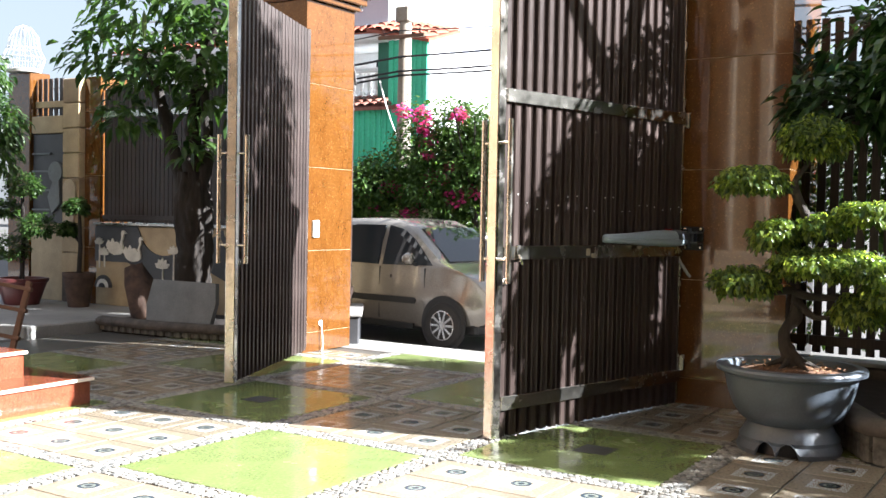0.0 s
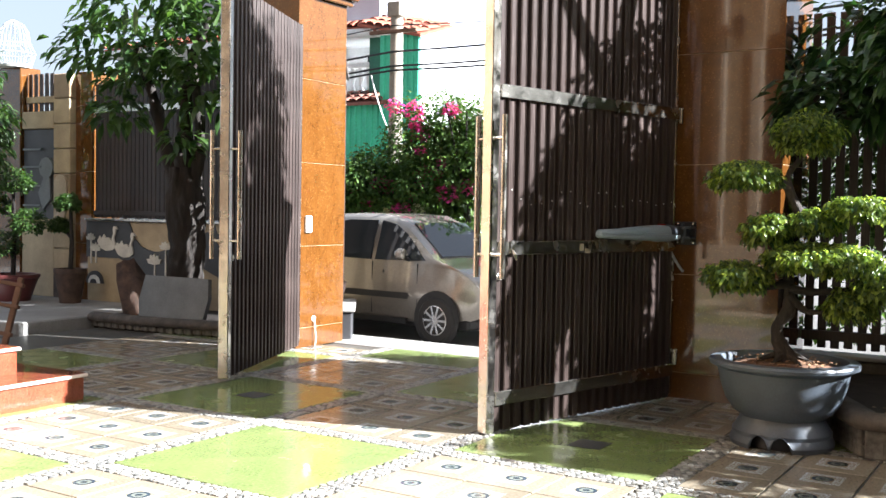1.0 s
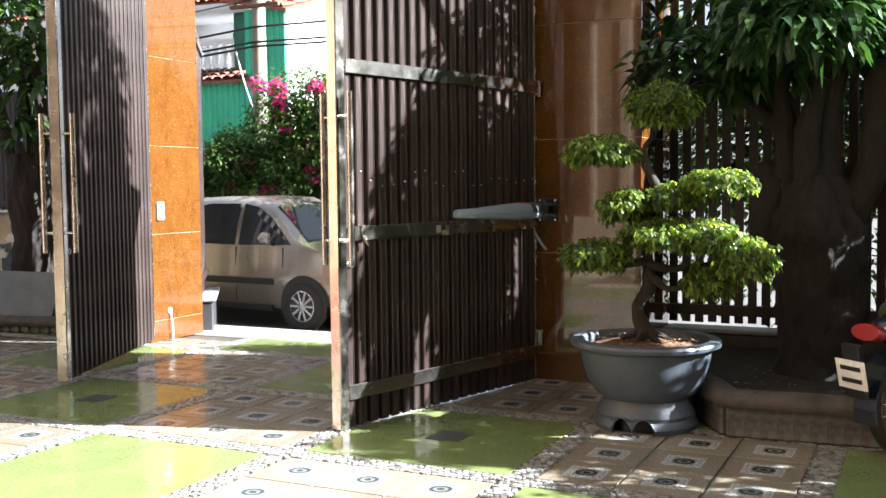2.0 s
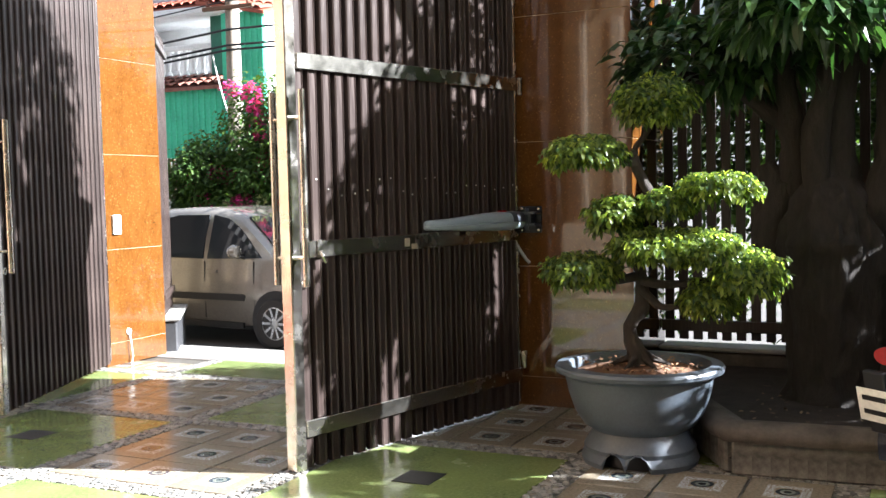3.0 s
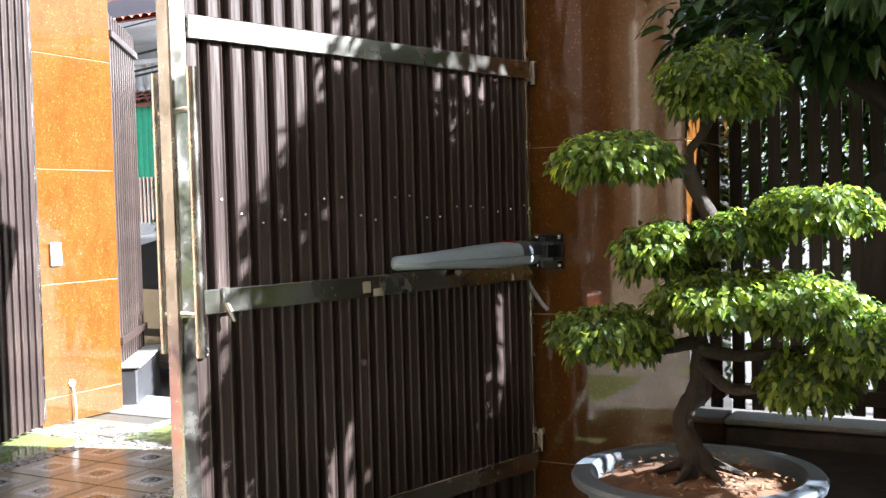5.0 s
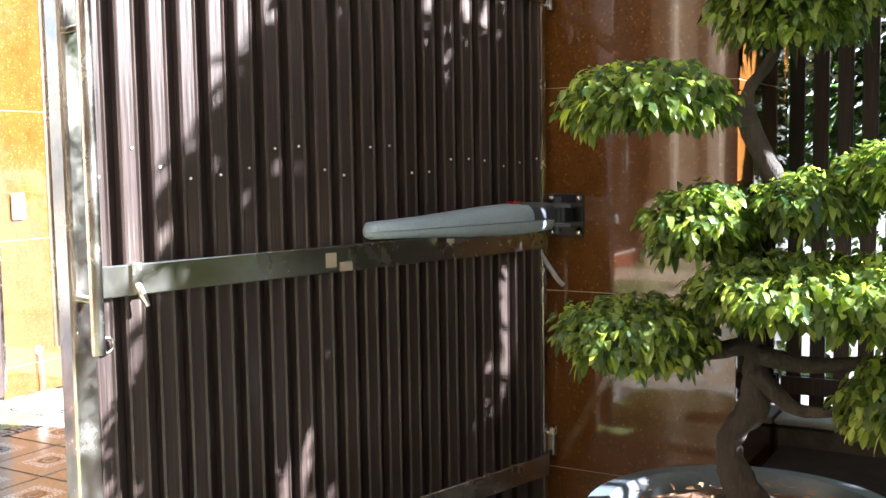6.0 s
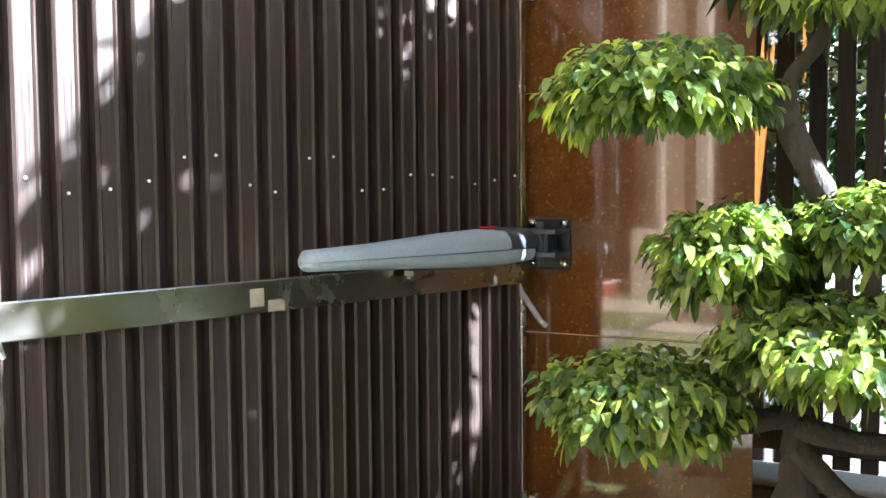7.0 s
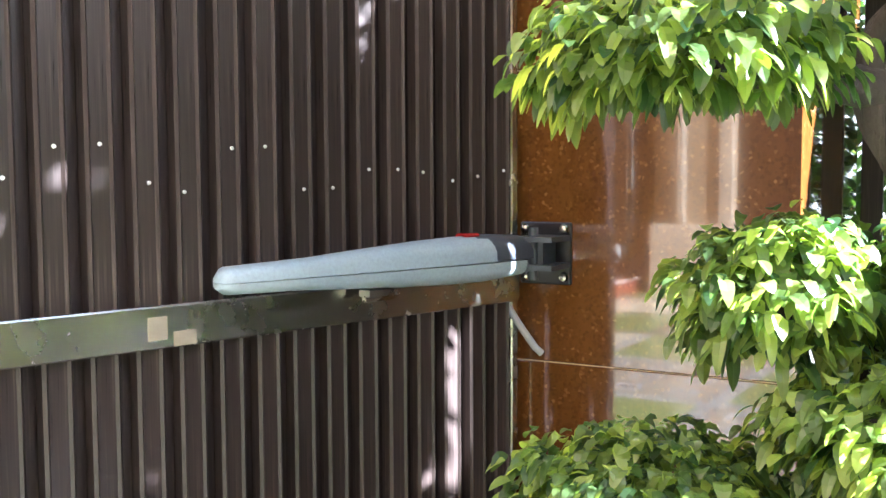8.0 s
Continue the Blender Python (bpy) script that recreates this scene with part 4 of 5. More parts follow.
    side_panel("door_handle", [(0.17, 0.80), (0.33, 0.80), (0.33, 0.835), (0.17, 0.835)], 0.02, M_PAINT)
    side_panel("sill", [(-0.85, 0.20), (0.70, 0.20), (0.70, 0.26), (-0.85, 0.26)], 0.012, M_TRIM)
    # windscreen
    ws = [(1.10, -0.58, 1.0), (1.10, 0.58, 1.0), (0.60, 0.50, 1.395), (0.60, -0.50, 1.395)]
    part("windscreen", B().add(ws + [(a - 0.02, c, d - 0.03) for a, c, d in ws], [(0, 1, 2, 3), (7, 6, 5, 4), (0, 4, 5, 1), (1, 5, 6, 2), (2, 6, 7, 3), (3, 7, 4, 0)]), M_GLASS, th, "curved windscreen", m=pose(0.018, 0, 0.022))
    for sg in (1, -1):
        part("mirror", B().lathe([(0.02, -0.075), (0.062, -0.05), (0.078, 0.0), (0.066, 0.045), (0.02, 0.062)], 16, m=pose(0.70, sg * 0.86, 1.045, 0, 90, 12), squash=1.25), M_PAINT, th, "rounded door mirror", smooth=50)
        part("mirror_stalk", B().tube([(0.72, sg * 0.73, 0.97), (0.71, sg * 0.82, 1.0)], 0.022, 8), M_TRIM, th)
        part("headlight", B().lathe([(0.03, 0.0), (0.11, 0.01), (0.13, 0.05), (0.05, 0.10)], 18, m=pose(1.56, sg * 0.52, 0.66, 0, 75, sg * 25)), M_ALLOY, th, "clear headlight", smooth=50)
    part("underbody", B().cbox(-1.55, 1.6, -0.68, 0.68, 0.17, 0.30, 0.03), M_TRIM, th)
    for wx in (-1.17, 1.17):
        for sg in (1, -1):
            # solid black disc on the body side, standing in for the shaded wheel well
            part("wheel_well_shade", B().lathe([(0.325, -0.01), (0.335, 0.012)], 30, m=pose(wx, sg * 0.745, 0.29, 90, 0, 0)), M_TRIM, th, smooth=50)
            wh = part("wheel", B().lathe([(0.16, -0.085), (0.25, -0.085), (0.272, -0.06), (0.275, 0.0), (0.272, 0.06), (0.25, 0.085), (0.18, 0.085)], 36, m=pose(0, 0, 0, 90, 0, 0)), M_TYRE, th, "black tyre", smooth=40)
            wh.matrix_local = pose(wx, sg * 0.70, 0.275)
            rim = B().lathe([(0.185, 0.07), (0.19, 0.082), (0.165, 0.088), (0.16, 0.075)], 32, m=pose(0, 0, 0, sg * -90, 0, 0))
            rim.lathe([(0.045, 0.06), (0.05, 0.095), (0.02, 0.10)], 16, m=pose(0, 0, 0, sg * -90, 0, 0))
            for q in range(10):
                rim.box(0.03, 0.17, -0.013, 0.013, 0.072, 0.088, pose(0, 0, 0, sg * -90, 0, 0) @ pose(0, 0, 0, 0, 0, 36 * q))
            part("rim", rim, M_ALLOY, wh, "ten-spoke silver wheel cover")
            part("brake", B().lathe([(0.17, 0.05), (0.17, 0.066)], 20, m=pose(0, 0, 0, sg * -90, 0, 0)), M_BLACK, wh)
    return th


CAR_ANGLE = -8.0
_f = Vector((math.cos(radians(CAR_ANGLE)), math.sin(radians(CAR_ANGLE)), 0))
_s = Vector((-_f.y, _f.x, 0))
_w = Vector((-6.18, 10.32, 0))
_o = _w - _f * 1.17 + _s * 0.76
car(_o.x, _o.y, CAR_ANGLE)


# ---- street: house, pole, cables, climbers ----
def corrugated(w, h, pitch=0.11, depth=0.03):
    """A ribbed sheet in local x, z, facing -y."""
    b = B()
    n = int(w / pitch)
    pts = []
    for i in range(n):
        x = i * pitch
        pts += [(x, 0.0), (x + pitch * 0.55, 0.0), (x + pitch * 0.68, -depth), (x + pitch * 0.87, -depth)]
    pts.append((n * pitch, 0.0))
    vs = [(x, y, z) for z in (0, h) for x, y in pts] + [(0, 0.04, 0), (n * pitch, 0.04, 0), (0, 0.04, h), (n * pitch, 0.04, h)]
    k = len(pts)
    fs = [(i, i + 1, k + i + 1, k + i) for i in range(k - 1)]
    fs += [(2 * k + 1, 2 * k, 2 * k + 2, 2 * k + 3), (0, k, 2 * k + 2, 2 * k), (k - 1, 2 * k + 1, 2 * k + 3, 2 * k - 1)]
    return b.add(vs, fs)


def tiled_roof(w, run, rise, pitch=0.24):
    """Rows of half-round tiles; eave along local x at y = 0, rising to y = run."""
    b = B()
    n = int(w / pitch)
    rows = max(3, int(math.hypot(run, rise) / 0.32))
    for i in range(n):
        for r in range(rows):
            a0, a1 = r / rows, (r + 1.12) / rows
            vs = []
            for a, lift in ((a0, 0.035), (a1, 0.0)):
                for q in range(5):
                    t = math.pi * q / 4
                    vs.append((i * pitch + pitch * 0.5 - pitch * 0.46 * math.cos(t), a * run, a * rise + lift + 0.05 * math.sin(t)))
            b.add(vs, [(q, q + 1, 6 + q, 5 + q) for q in range(4)])
    b.add([(0, 0, 0), (w, 0, 0), (w, run, rise), (0, run, rise), (0, 0, -0.06), (w, 0, -0.06), (w, run, rise - 0.06), (0, run, rise - 0.06)], [(0, 1, 2, 3), (7, 6, 5, 4), (0, 4, 5, 1), (1, 5, 6, 2), (2, 6, 7, 3), (3, 7, 4, 0)])
    return b


HY = 16.6
house = thing("house", pose(0, HY, 0), "white two-storey house with terracotta eaves and green metal sheeting", "house")
part("wall", B().box(-19.0, -11.25, 1.3, 8.0, -0.1, 4.9), M_WHITEWALL, house, "white rendered wall")
part("balcony_slab", B().cbox(-19.0, -11.4, 0.35, 1.3, 3.66, 3.80, 0.02), M_WHITEWALL, house)
bal = B().lathe([(0.05, 0.0), (0.065, 0.05), (0.03, 0.12), (0.06, 0.30), (0.045, 0.44), (0.055, 0.48)], 10).mesh("baluster", M_WHITEWALL)
for i in range(38):
    part("baluster", bal, None, house, m=pose(-18.9 + 0.195 * i, 0.48, 3.80))
part("handrail", B().cbox(-19.0, -11.42, 0.38, 0.58, 4.28, 4.38, 0.02), M_WHITEWALL, house)
part("newel", B().cbox(-11.60, -11.42, 0.38, 0.56, 3.80, 4.28, 0.01), M_WHITEWALL, house)
part("green_sheet_wall", corrugated(8.0, 1.30, 0.13), M_GREENWALL, house, "bright green corrugated sheet", m=pose(-19.1, 0.0, 2.25))
part("grille_base", B().box(-19.0, -11.1, 0.0, 0.2, -0.1, 1.45), M_WHITEWALL, house)
gr = B().cbox(-0.020, 0.020, -0.012, 0.012, 1.45, 2.25, 0.003).mesh("grille_bar", M_WOOD)
for i in range(88):
    part("grille_bar", gr, None, house, m=pose(-18.9 + 0.09 * i, 0.06, 0))
tagged(part("porch_roof", tiled_roof(8.1, 0.55, 0.26, 0.2), M_ROOFOLD, house, "weathered clay tile porch roof", m=pose(-19.15, -0.12, 3.52)), kind="stuff")
tagged(part("main_roof", tiled_roof(7.6, 1.6, 0.42, 0.2), M_ROOF, house, "terracotta tile roof", m=pose(-19.1, -0.05, 5.0)), kind="stuff")
part("eave", B().cbox(-19.1, -11.45, -0.08, 1.4, 4.84, 4.97, 0.02), M_WHITEWALL, house)
part("upper_storey", B().box(-19.0, -12.6, 1.9, 8.0, 4.9, 8.2), M_TOWER, house, "grey upper storey")
part("roof_railing", B().box(-19.0, -12.3, 0.5, 0.54, 5.55, 5.60).box(-19.0, -12.3, 0.5, 0.54, 5.80, 5.84), M_STEEL, house)
part("green_side_sheet", corrugated(0.95, 3.9, 0.13), M_GREENWALL, house, "bright green corrugated sheet", m=pose(-11.27, -0.02, 0.9))
part("dark_green_panel", B().cbox(-11.75, -11.28, 0.30, 0.36, 3.75, 4.86, 0.01), M_GREENDARK, house, "dark green panel")
hip = tiled_roof(1.45, 1.2, 0.35, 0.2)
hip.v = [(x, y, z - 0.30 * x / 1.45) for x, y, z in hip.v]
tagged(part("side_roof", hip, M_ROOF, house, "sloping terracotta tile roof", m=pose(-11.72, -0.16, 5.05)), kind="stuff")
for wx in (-15.6, -13.9, -12.2):
    w = part("window", B().cbox(wx - 0.3, wx + 0.3, 1.26, 1.298, 3.82, 4.7, 0.01), M_WHITEWALL, house)
    part("pane", B().box(wx - 0.24, wx + 0.24, 1.245, 1.258, 3.88, 4.64), M_GLASS, w)

tower = thing("apartment_block", pose(-40.8, 60, 0), "hazy grey-blue tower block far behind the house", "building")
part("wall", B().box(-3.2, 3.1, 0, 8, 0, 29), M_TOWER, tower)
part("light_wall", B().box(-1.6, 0.4, -0.3, -0.002, 0, 29), M_WHITEWALL, tower)
tw = B().box(-0.5, 0.5, -0.06, -0.002, 0, 0.9).mesh("window", M_GLASS)
for i in range(2):
    for j in range(8):
        part("window", tw, None, tower, m=pose((-2.4, 1.9)[i], 0, 14.2 + 1.4 * j))
for j in range(8):
    part("louvre", B().box(-1.2, 0.1, -0.36, -0.302, 14.2 + 1.4 * j, 14.6 + 1.4 * j), M_TOWER, tower)

pole = thing("utility_pole", pose(-9.2, 14.0, 0), "weathered utility pole with a crossarm and black cables", "pole")
part("shaft", B().tube([(0, 0, -0.1), (0, 0, 4.76)], [0.14, 0.10], 12), M_POLE, pole, smooth=40)
part("pole_top", B().cbox(-0.13, 0.13, -0.12, 0.12, 4.55, 4.80, 0.02), M_POLE, pole)
part("crossarm", B().cbox(-0.45, 0.45, -0.14, -0.08, 4.28, 4.34, 0.008), M_WOOD, pole)
for ix in (-0.36, 0.36):
    part("insulator", B().lathe([(0.02, 0.0), (0.035, 0.02), (0.02, 0.05), (0.03, 0.07), (0.012, 0.10)], 10, (ix, -0.11, 4.34)), M_ROOFOLD, pole)


def sag(a, b, s, n=14):
    a, b = Vector(a), Vector(b)
    return [a.lerp(b, i / n) - Vector((0, 0, 4 * s * (i / n) * (1 - i / n))) for i in range(n + 1)]


for k, (dz, dz2) in enumerate(((3.68, 4.35), (3.75, 4.42), (3.98, 4.75), (4.4, 4.6))):
    solid("power_cable", B().tube(sag((-24, 14.6, dz - 0.45), (-9.2, 13.86, dz), 0.2) + sag((-9.2, 13.86, dz), (6, 13.2, dz2), 0.25)[1:], 0.018 if k < 3 else 0.01, 6), M_WIRE, "black overhead power cable sagging along the street", "cable", "power cables")
solid("power_cable", B().tube(sag((-9.2, 13.9, 2.6), (-11.6, 16.75, 4.1), 0.1), 0.014, 6), M_WHITE, "pale service cable running from the pole to the house", "cable", "power cables")


def climber(x, y, w, d, h, seed, label):
    th = thing("bougainvillea", pose(0, 0, 0), label, "shrub", "bougainvillea")
    rng = random.Random(seed)
    for k in range(9):
        bx, by = x + rng.uniform(-0.3, 0.3) * w, y + rng.uniform(-0.2, 0.2)
        ex, ey = x + rng.uniform(-0.5, 0.5) * w, y + rng.uniform(-0.5, 0.5) * d
        part("stem", B().tube([(bx, by, -0.05), ((bx + ex) / 2, (by + ey) / 2, h * 0.55), (ex, ey, h * rng.uniform(0.85, 1.05))], [0.04, 0.025, 0.008], 6, 0.2, k), M_BARK, th)
    for k in range(18):
        c = (x + rng.uniform(-0.42, 0.42) * w, y + rng.uniform(-0.4, 0.4) * d, h * (rng.uniform(0.12, 0.85) if k < 12 else rng.uniform(0.6, 0.92)))
        r = (0.30 * w * rng.uniform(0.6, 1.1), 0.35 * d, 0.24 * h * rng.uniform(0.7, 1.2))
        ps, ws = blob_points(rng, c, r, 1500)
        part("foliage", B().leaves(ps, 0.085, 0.05, 0.5, seed + k, ws), M_LEAF_BOUG, th)
    for k in range(20):
        c = (x + rng.uniform(-0.5, 0.5) * w, y - 0.38 * d + rng.uniform(-0.15, 0.15), h * rng.uniform(0.32, 1.02))
        r = 0.06 + 0.09 * rng.random()
        ps, ws = blob_points(rng, c, (r, r * 0.7, r), 70)
        white = k % 4 == 2
        part("blossom", B().leaves(ps, 0.07, 0.06, 0.3, seed * 3 + k, ws), M_WHITEBR if white else M_PINK, th, "white bracts" if white else "magenta bracts")
    return th


climber(-8.45, 13.2, 1.6, 1.2, 2.15, 71, "flowering bougainvillea with magenta and white bracts across the street")
climber(-7.5, 13.4, 2.0, 1.3, 2.95, 77, "tall bougainvillea with scattered magenta bracts across the street")
PLACE = GRID
climber(-3.4, 11.9, 1.8, 1.2, 3.6, 83, "green bougainvillea with magenta bracts outside the gate")
climber(0.5, 9.45, 5.0, 0.55, 3.0, 89, "bougainvillea hedge with magenta bracts behind the slatted fence")


# ---- house side: steps and facade behind the walk ----
PLACE = SITE
steps = thing("steps", pose(0, 0, 0), "polished red granite entrance steps with pale rounded edges", "steps")
for k, (xe, ye, z) in enumerate(((-6.12, 5.18, 0.2), (-6.46, 4.86, 0.4), (-6.80, 4.54, 0.6))):
    part("riser", B().cbox(-9.3, xe - 0.02, -3.0, ye - 0.02, 0.2 * k - 0.01, z - 0.035, 0.003), M_REDSTONE, steps)
    part("tread", B().cbox(-9.3, xe, -3.0, ye, z - 0.035, z, 0.012), M_REDSTONE, steps)
    part("pale_edge", B().cbox(xe - 0.035, xe + 0.004, -3.0, ye + 0.004, z - 0.03, z - 0.004, 0.006).cbox(-9.3, xe - 0.036, ye - 0.03, ye + 0.004, z - 0.03, z - 0.004, 0.006), M_STEPLIP, steps, "pale worn step edge")

PLACE = GRID
VY = -2.5
M_DOOR = plain("dark_brown_door_wood", (0.020, 0.010, 0.007), 0.5)
villa = thing("villa", pose(0, 0, 0), "beige stone-clad villa with moulded pilasters and red granite bands", "house")
# walls carried up to 14 m, beyond what is mirrored, to block sky light
part("wall", B().box(-12.0, 9.0, VY - 1.6, VY, -0.1, 14.0), M_BEIGE, villa, "beige stone wall")
part("side_wall", B().box(-12.0, -9.31, VY, 3.6, -0.1, 14.0), M_BEIGE, villa, "beige stone wall")
for px in (-8.7, -5.3, -1.5, 1.7):
    part("pilaster", B().cbox(px - 0.46, px + 0.60, VY, VY + 0.14, 0.0, 6.2, 0.02), M_BEIGE, villa)
    part("pilaster_moulding", B().cbox(px - 0.28, px - 0.03, VY + 0.142, VY + 0.20, 0.9, 5.6, 0.03), M_BEIGE_PALE, villa, "pale fluted moulding")
    part("pilaster_moulding", B().cbox(px - 0.16, px - 0.03, VY + 0.202, VY + 0.25, 1.0, 5.5, 0.03), M_BEIGE_PALE, villa, "pale fluted moulding")
    part("pilaster_moulding", B().cbox(px + 0.38, px + 0.58, VY + 0.142, VY + 0.19, 0.9, 4.4, 0.02), M_BEIGE_PALE, villa, "pale fluted moulding")
    for z in (1.3, 2.1, 2.9, 3.7, 4.5, 5.3):
        part("joint", B().box(px - 0.45, px + 0.59, VY + 0.138, VY + 0.143, z, z + 0.02), M_BEIGE_PALE, villa)
    part("capital", B().cbox(px - 0.8, px + 0.75, VY, VY + 0.34, 5.6, 5.9, 0.04), M_BEIGE_PALE, villa)
    part("plinth", B().cbox(px - 0.5, px + 0.64, VY, VY + 0.26, -0.05, 0.9, 0.02), M_BEIGE_PALE, villa, "pale stone plinth")
    lamp = part("wall_lantern", B().lathe([(0.02, -0.2), (0.08, -0.12), (0.10, 0.10), (0.13, 0.12), (0.03, 0.26)], 8, (px + 0.2, VY + 0.34, 4.7)), M_BLACK, villa, "dark bronze wall lantern")
    part("bracket", B().tube([(px + 0.2, VY + 0.14, 4.5), (px + 0.2, VY + 0.34, 4.5)], 0.02, 6), M_BLACK, lamp)
# doors widened and placed to darken the mirror image in the right pillar
for px, wd, ht in ((-7.0, 1.15, 5.0), (-3.4, 1.25, 4.6), (0.1, 0.80, 4.2)):
    part("entrance_door", B().cbox(px - wd, px + wd, VY + 0.052, VY + 0.09, 0.0, ht, 0.01), M_DOOR, villa, "tall dark wooden door")
    part("granite_band", B().cbox(px - 0.93, px + 0.93, VY + 0.002, VY + 0.05, 0.0, 5.2, 0.01), M_GRANITE, villa, "brown granite panel")
# unseen wing, added to close the right side
part("wing_wall", B().box(6.2, 9.0, VY, 3.4, -0.1, 7.0), M_BEIGE, villa, "beige stone wall")

# ---- left side: raised path, relief wall, posts ----
PLACE = SITE
path = solid("pavement_left", B().cbox(-20, -9.76, 7.3, 9.698, -0.12, 0.12, 0.015), M_CONCRETE, "raised pale concrete path beside the wall", "pavement", kind="structure")
solid("ground_left", B().box(-20, -9.76, -3, 7.296, -0.12, 0.0), M_CONCRETE, "grey concrete yard at the side", "pavement", kind="structure")

WY = 9.70
wall_l = solid("wall_relief", B().cbox(-11.45, -7.36, WY, WY + 0.2, -0.12, 1.215, 0.01), M_CREAM, "cream stone boundary wall with black relief", "wall", kind="structure")
trim = solid("trim_relief", B().cbox(-11.45, -7.36, WY - 0.06, WY + 0.23, 1.219, 1.255, 0.008), M_STEEL, "thin steel capping of the relief wall", "wall", kind="structure")


def flat_piece(name, pts, material, y, t=0.02, parent=wall_l, label=""):
    """An upright cut-out in x, z on the wall."""
    return part(name, B().prism(pts, 0, t, pose(0, y, 0, 90, 0, 0)), material, parent, label)


def arc(cx, cz, r, a0, a1, n=10, sq=1.0):
    return [(cx + r * math.cos(radians(a0 + (a1 - a0) * i / n)), cz + sq * r * math.sin(radians(a0 + (a1 - a0) * i / n))) for i in range(n + 1)]


flat_piece("dark_relief", [(-11.44, 0.72), (-11.44, 1.21), (-10.62, 1.21)] + arc(-10.12, 1.20, 0.46, 190, 310, 8, 0.8) + [(-9.5, 1.0), (-9.2, 1.12), (-8.9, 0.85), (-8.4, 0.62), (-8.0, 0.40), (-8.0, 0.18), (-8.9, 0.50), (-9.3, 0.66), (-9.8, 0.42), (-10.2, 0.46), (-10.5, 0.60), (-10.8, 0.72)], M_MURAL_DARK, WY - 0.0015, 0.02, label="black stone hills")
flat_piece("dark_relief", arc(-8.88, 1.20, 0.24, 180, 360, 10), M_MURAL_DARK, WY - 0.0225, 0.012)
flat_piece("pale_relief", arc(-8.88, 1.20, 0.15, 180, 360, 10), M_CREAM, WY - 0.035, 0.012)
flat_piece("dark_relief", arc(-11.28, 0.36, 0.17, 0, 180, 12), M_MURAL_DARK, WY - 0.0015, 0.02)
flat_piece("pale_relief", arc(-11.28, 0.36, 0.115, 0, 180, 12), M_WHITE, WY - 0.022, 0.012)
flat_piece("dark_relief", arc(-11.28, 0.36, 0.06, 0, 180, 12), M_MURAL_DARK, WY - 0.035, 0.012)


def bird(x, z, s):
    """A swan cut in pale stone: a feathered body and a bent neck with its head."""
    at = pose(0, WY - 0.022, 0, 90, 0, 0)
    body = [(-0.52, 0.16), (-0.40, 0.34), (-0.30, 0.24), (-0.20, 0.40), (-0.10, 0.26), (0.04, 0.30), (0.18, 0.18), (0.34, 0.10), (0.36, -0.04), (0.20, -0.14), (-0.10, -0.17), (-0.34, -0.08)]
    neck = [(0.24, 0.08), (0.20, 0.26), (0.28, 0.44), (0.25, 0.58), (0.30, 0.68), (0.38, 0.67), (0.50, 0.57), (0.38, 0.58), (0.36, 0.44), (0.29, 0.28), (0.36, 0.06)]
    for pts in (body, neck):
        part("pale_relief", B().prism([(x + s * p, z + s * q) for p, q in reversed(pts)], 0, 0.018 if pts is body else 0.024, at), M_PALE, wall_l, "pale swan-shaped relief")


bird(-11.00, 0.88, 0.40)
bird(-10.66, 0.80, 0.40)


def lotus(x, z, h, r):
    """A lotus of fanned petals on a thin stem."""
    at = pose(0, WY - 0.022, 0, 90, 0, 0)
    b = B().prism([(x - 0.012, z - h), (x + 0.012, z - h), (x + 0.008, z), (x - 0.008, z)], 0, 0.012, at)
    for k in range(5):
        t = radians(30 + 30 * k)
        c, d = math.cos(t), math.sin(t)
        b.prism([(x, z), (x + 0.6 * r * c + 0.25 * r * d, z + 0.6 * r * d - 0.25 * r * c), (x + r * c, z + r * d), (x + 0.6 * r * c - 0.25 * r * d, z + 0.6 * r * d + 0.25 * r * c)], 0, 0.016 + 0.002 * k, at)
    part("pale_relief", b, M_PALE, wall_l, "pale lotus relief")


for x, z, h, r in ((-11.34, 0.95, 0.32, 0.10), (-11.24, 0.80, 0.16, 0.12), (-10.12, 0.66, 0.22, 0.15), (-9.92, 0.86, 0.34, 0.12)):
    lotus(x, z, h, r)

slat_fence(-11.40, WY + 0.10, 0, 4.04, 1.26, 3.10, 0.078, 0.064, ((1.30, 1.36, M_SLAT), (2.70, 2.79, M_STEEL)), "dark brown slatted fence above the relief wall")

post_l = thing("wall_pillar", pose(-11.75, WY + 0.05, 0), "brown granite wall pillar at the end of the slatted fence", "pillar")
for a, b_ in ((0.0, 0.9), (0.9, 1.9), (1.9, 2.8), (2.8, 3.28)):
    part("granite_panel", B().cbox(0, 0.32, 0, 0.5, a + 0.002, b_ - 0.002, 0.003), M_GRANITE, post_l)
part("core", B().box(0.005, 0.315, 0.005, 0.495, 0, 3.27), M_SEAM, post_l)
stone_l = thing("relief_pillar", pose(-12.10, WY - 0.05, 0), "patchwork stone relief pillar with cream figures on black", "pillar")
rs = random.Random(17)
for k in range(9):
    part("stone", B().cbox(0, 0.345, 0, 0.4, 0.12 + 0.35 * k, 0.12 + 0.35 * (k + 1) - 0.01, 0.012), (M_CREAM, M_BEIGE, M_CREAM, M_CURB)[rs.randrange(4)], stone_l)
part("pale_figure", B().prism(arc(0.18, 1.72, 0.13, 200, -20, 10) + [(0.32, 1.45), (0.26, 1.2), (0.09, 1.2), (0.05, 1.5)], 0, 0.03, pose(0, -0.002, 0, 90, 0, 0)), M_BEIGE_PALE, stone_l, "plain pale rounded relief shape")
relief = thing("relief_panel", pose(-12.80, WY, 0), "dark stone relief panel between brown pillars", "wall panel")
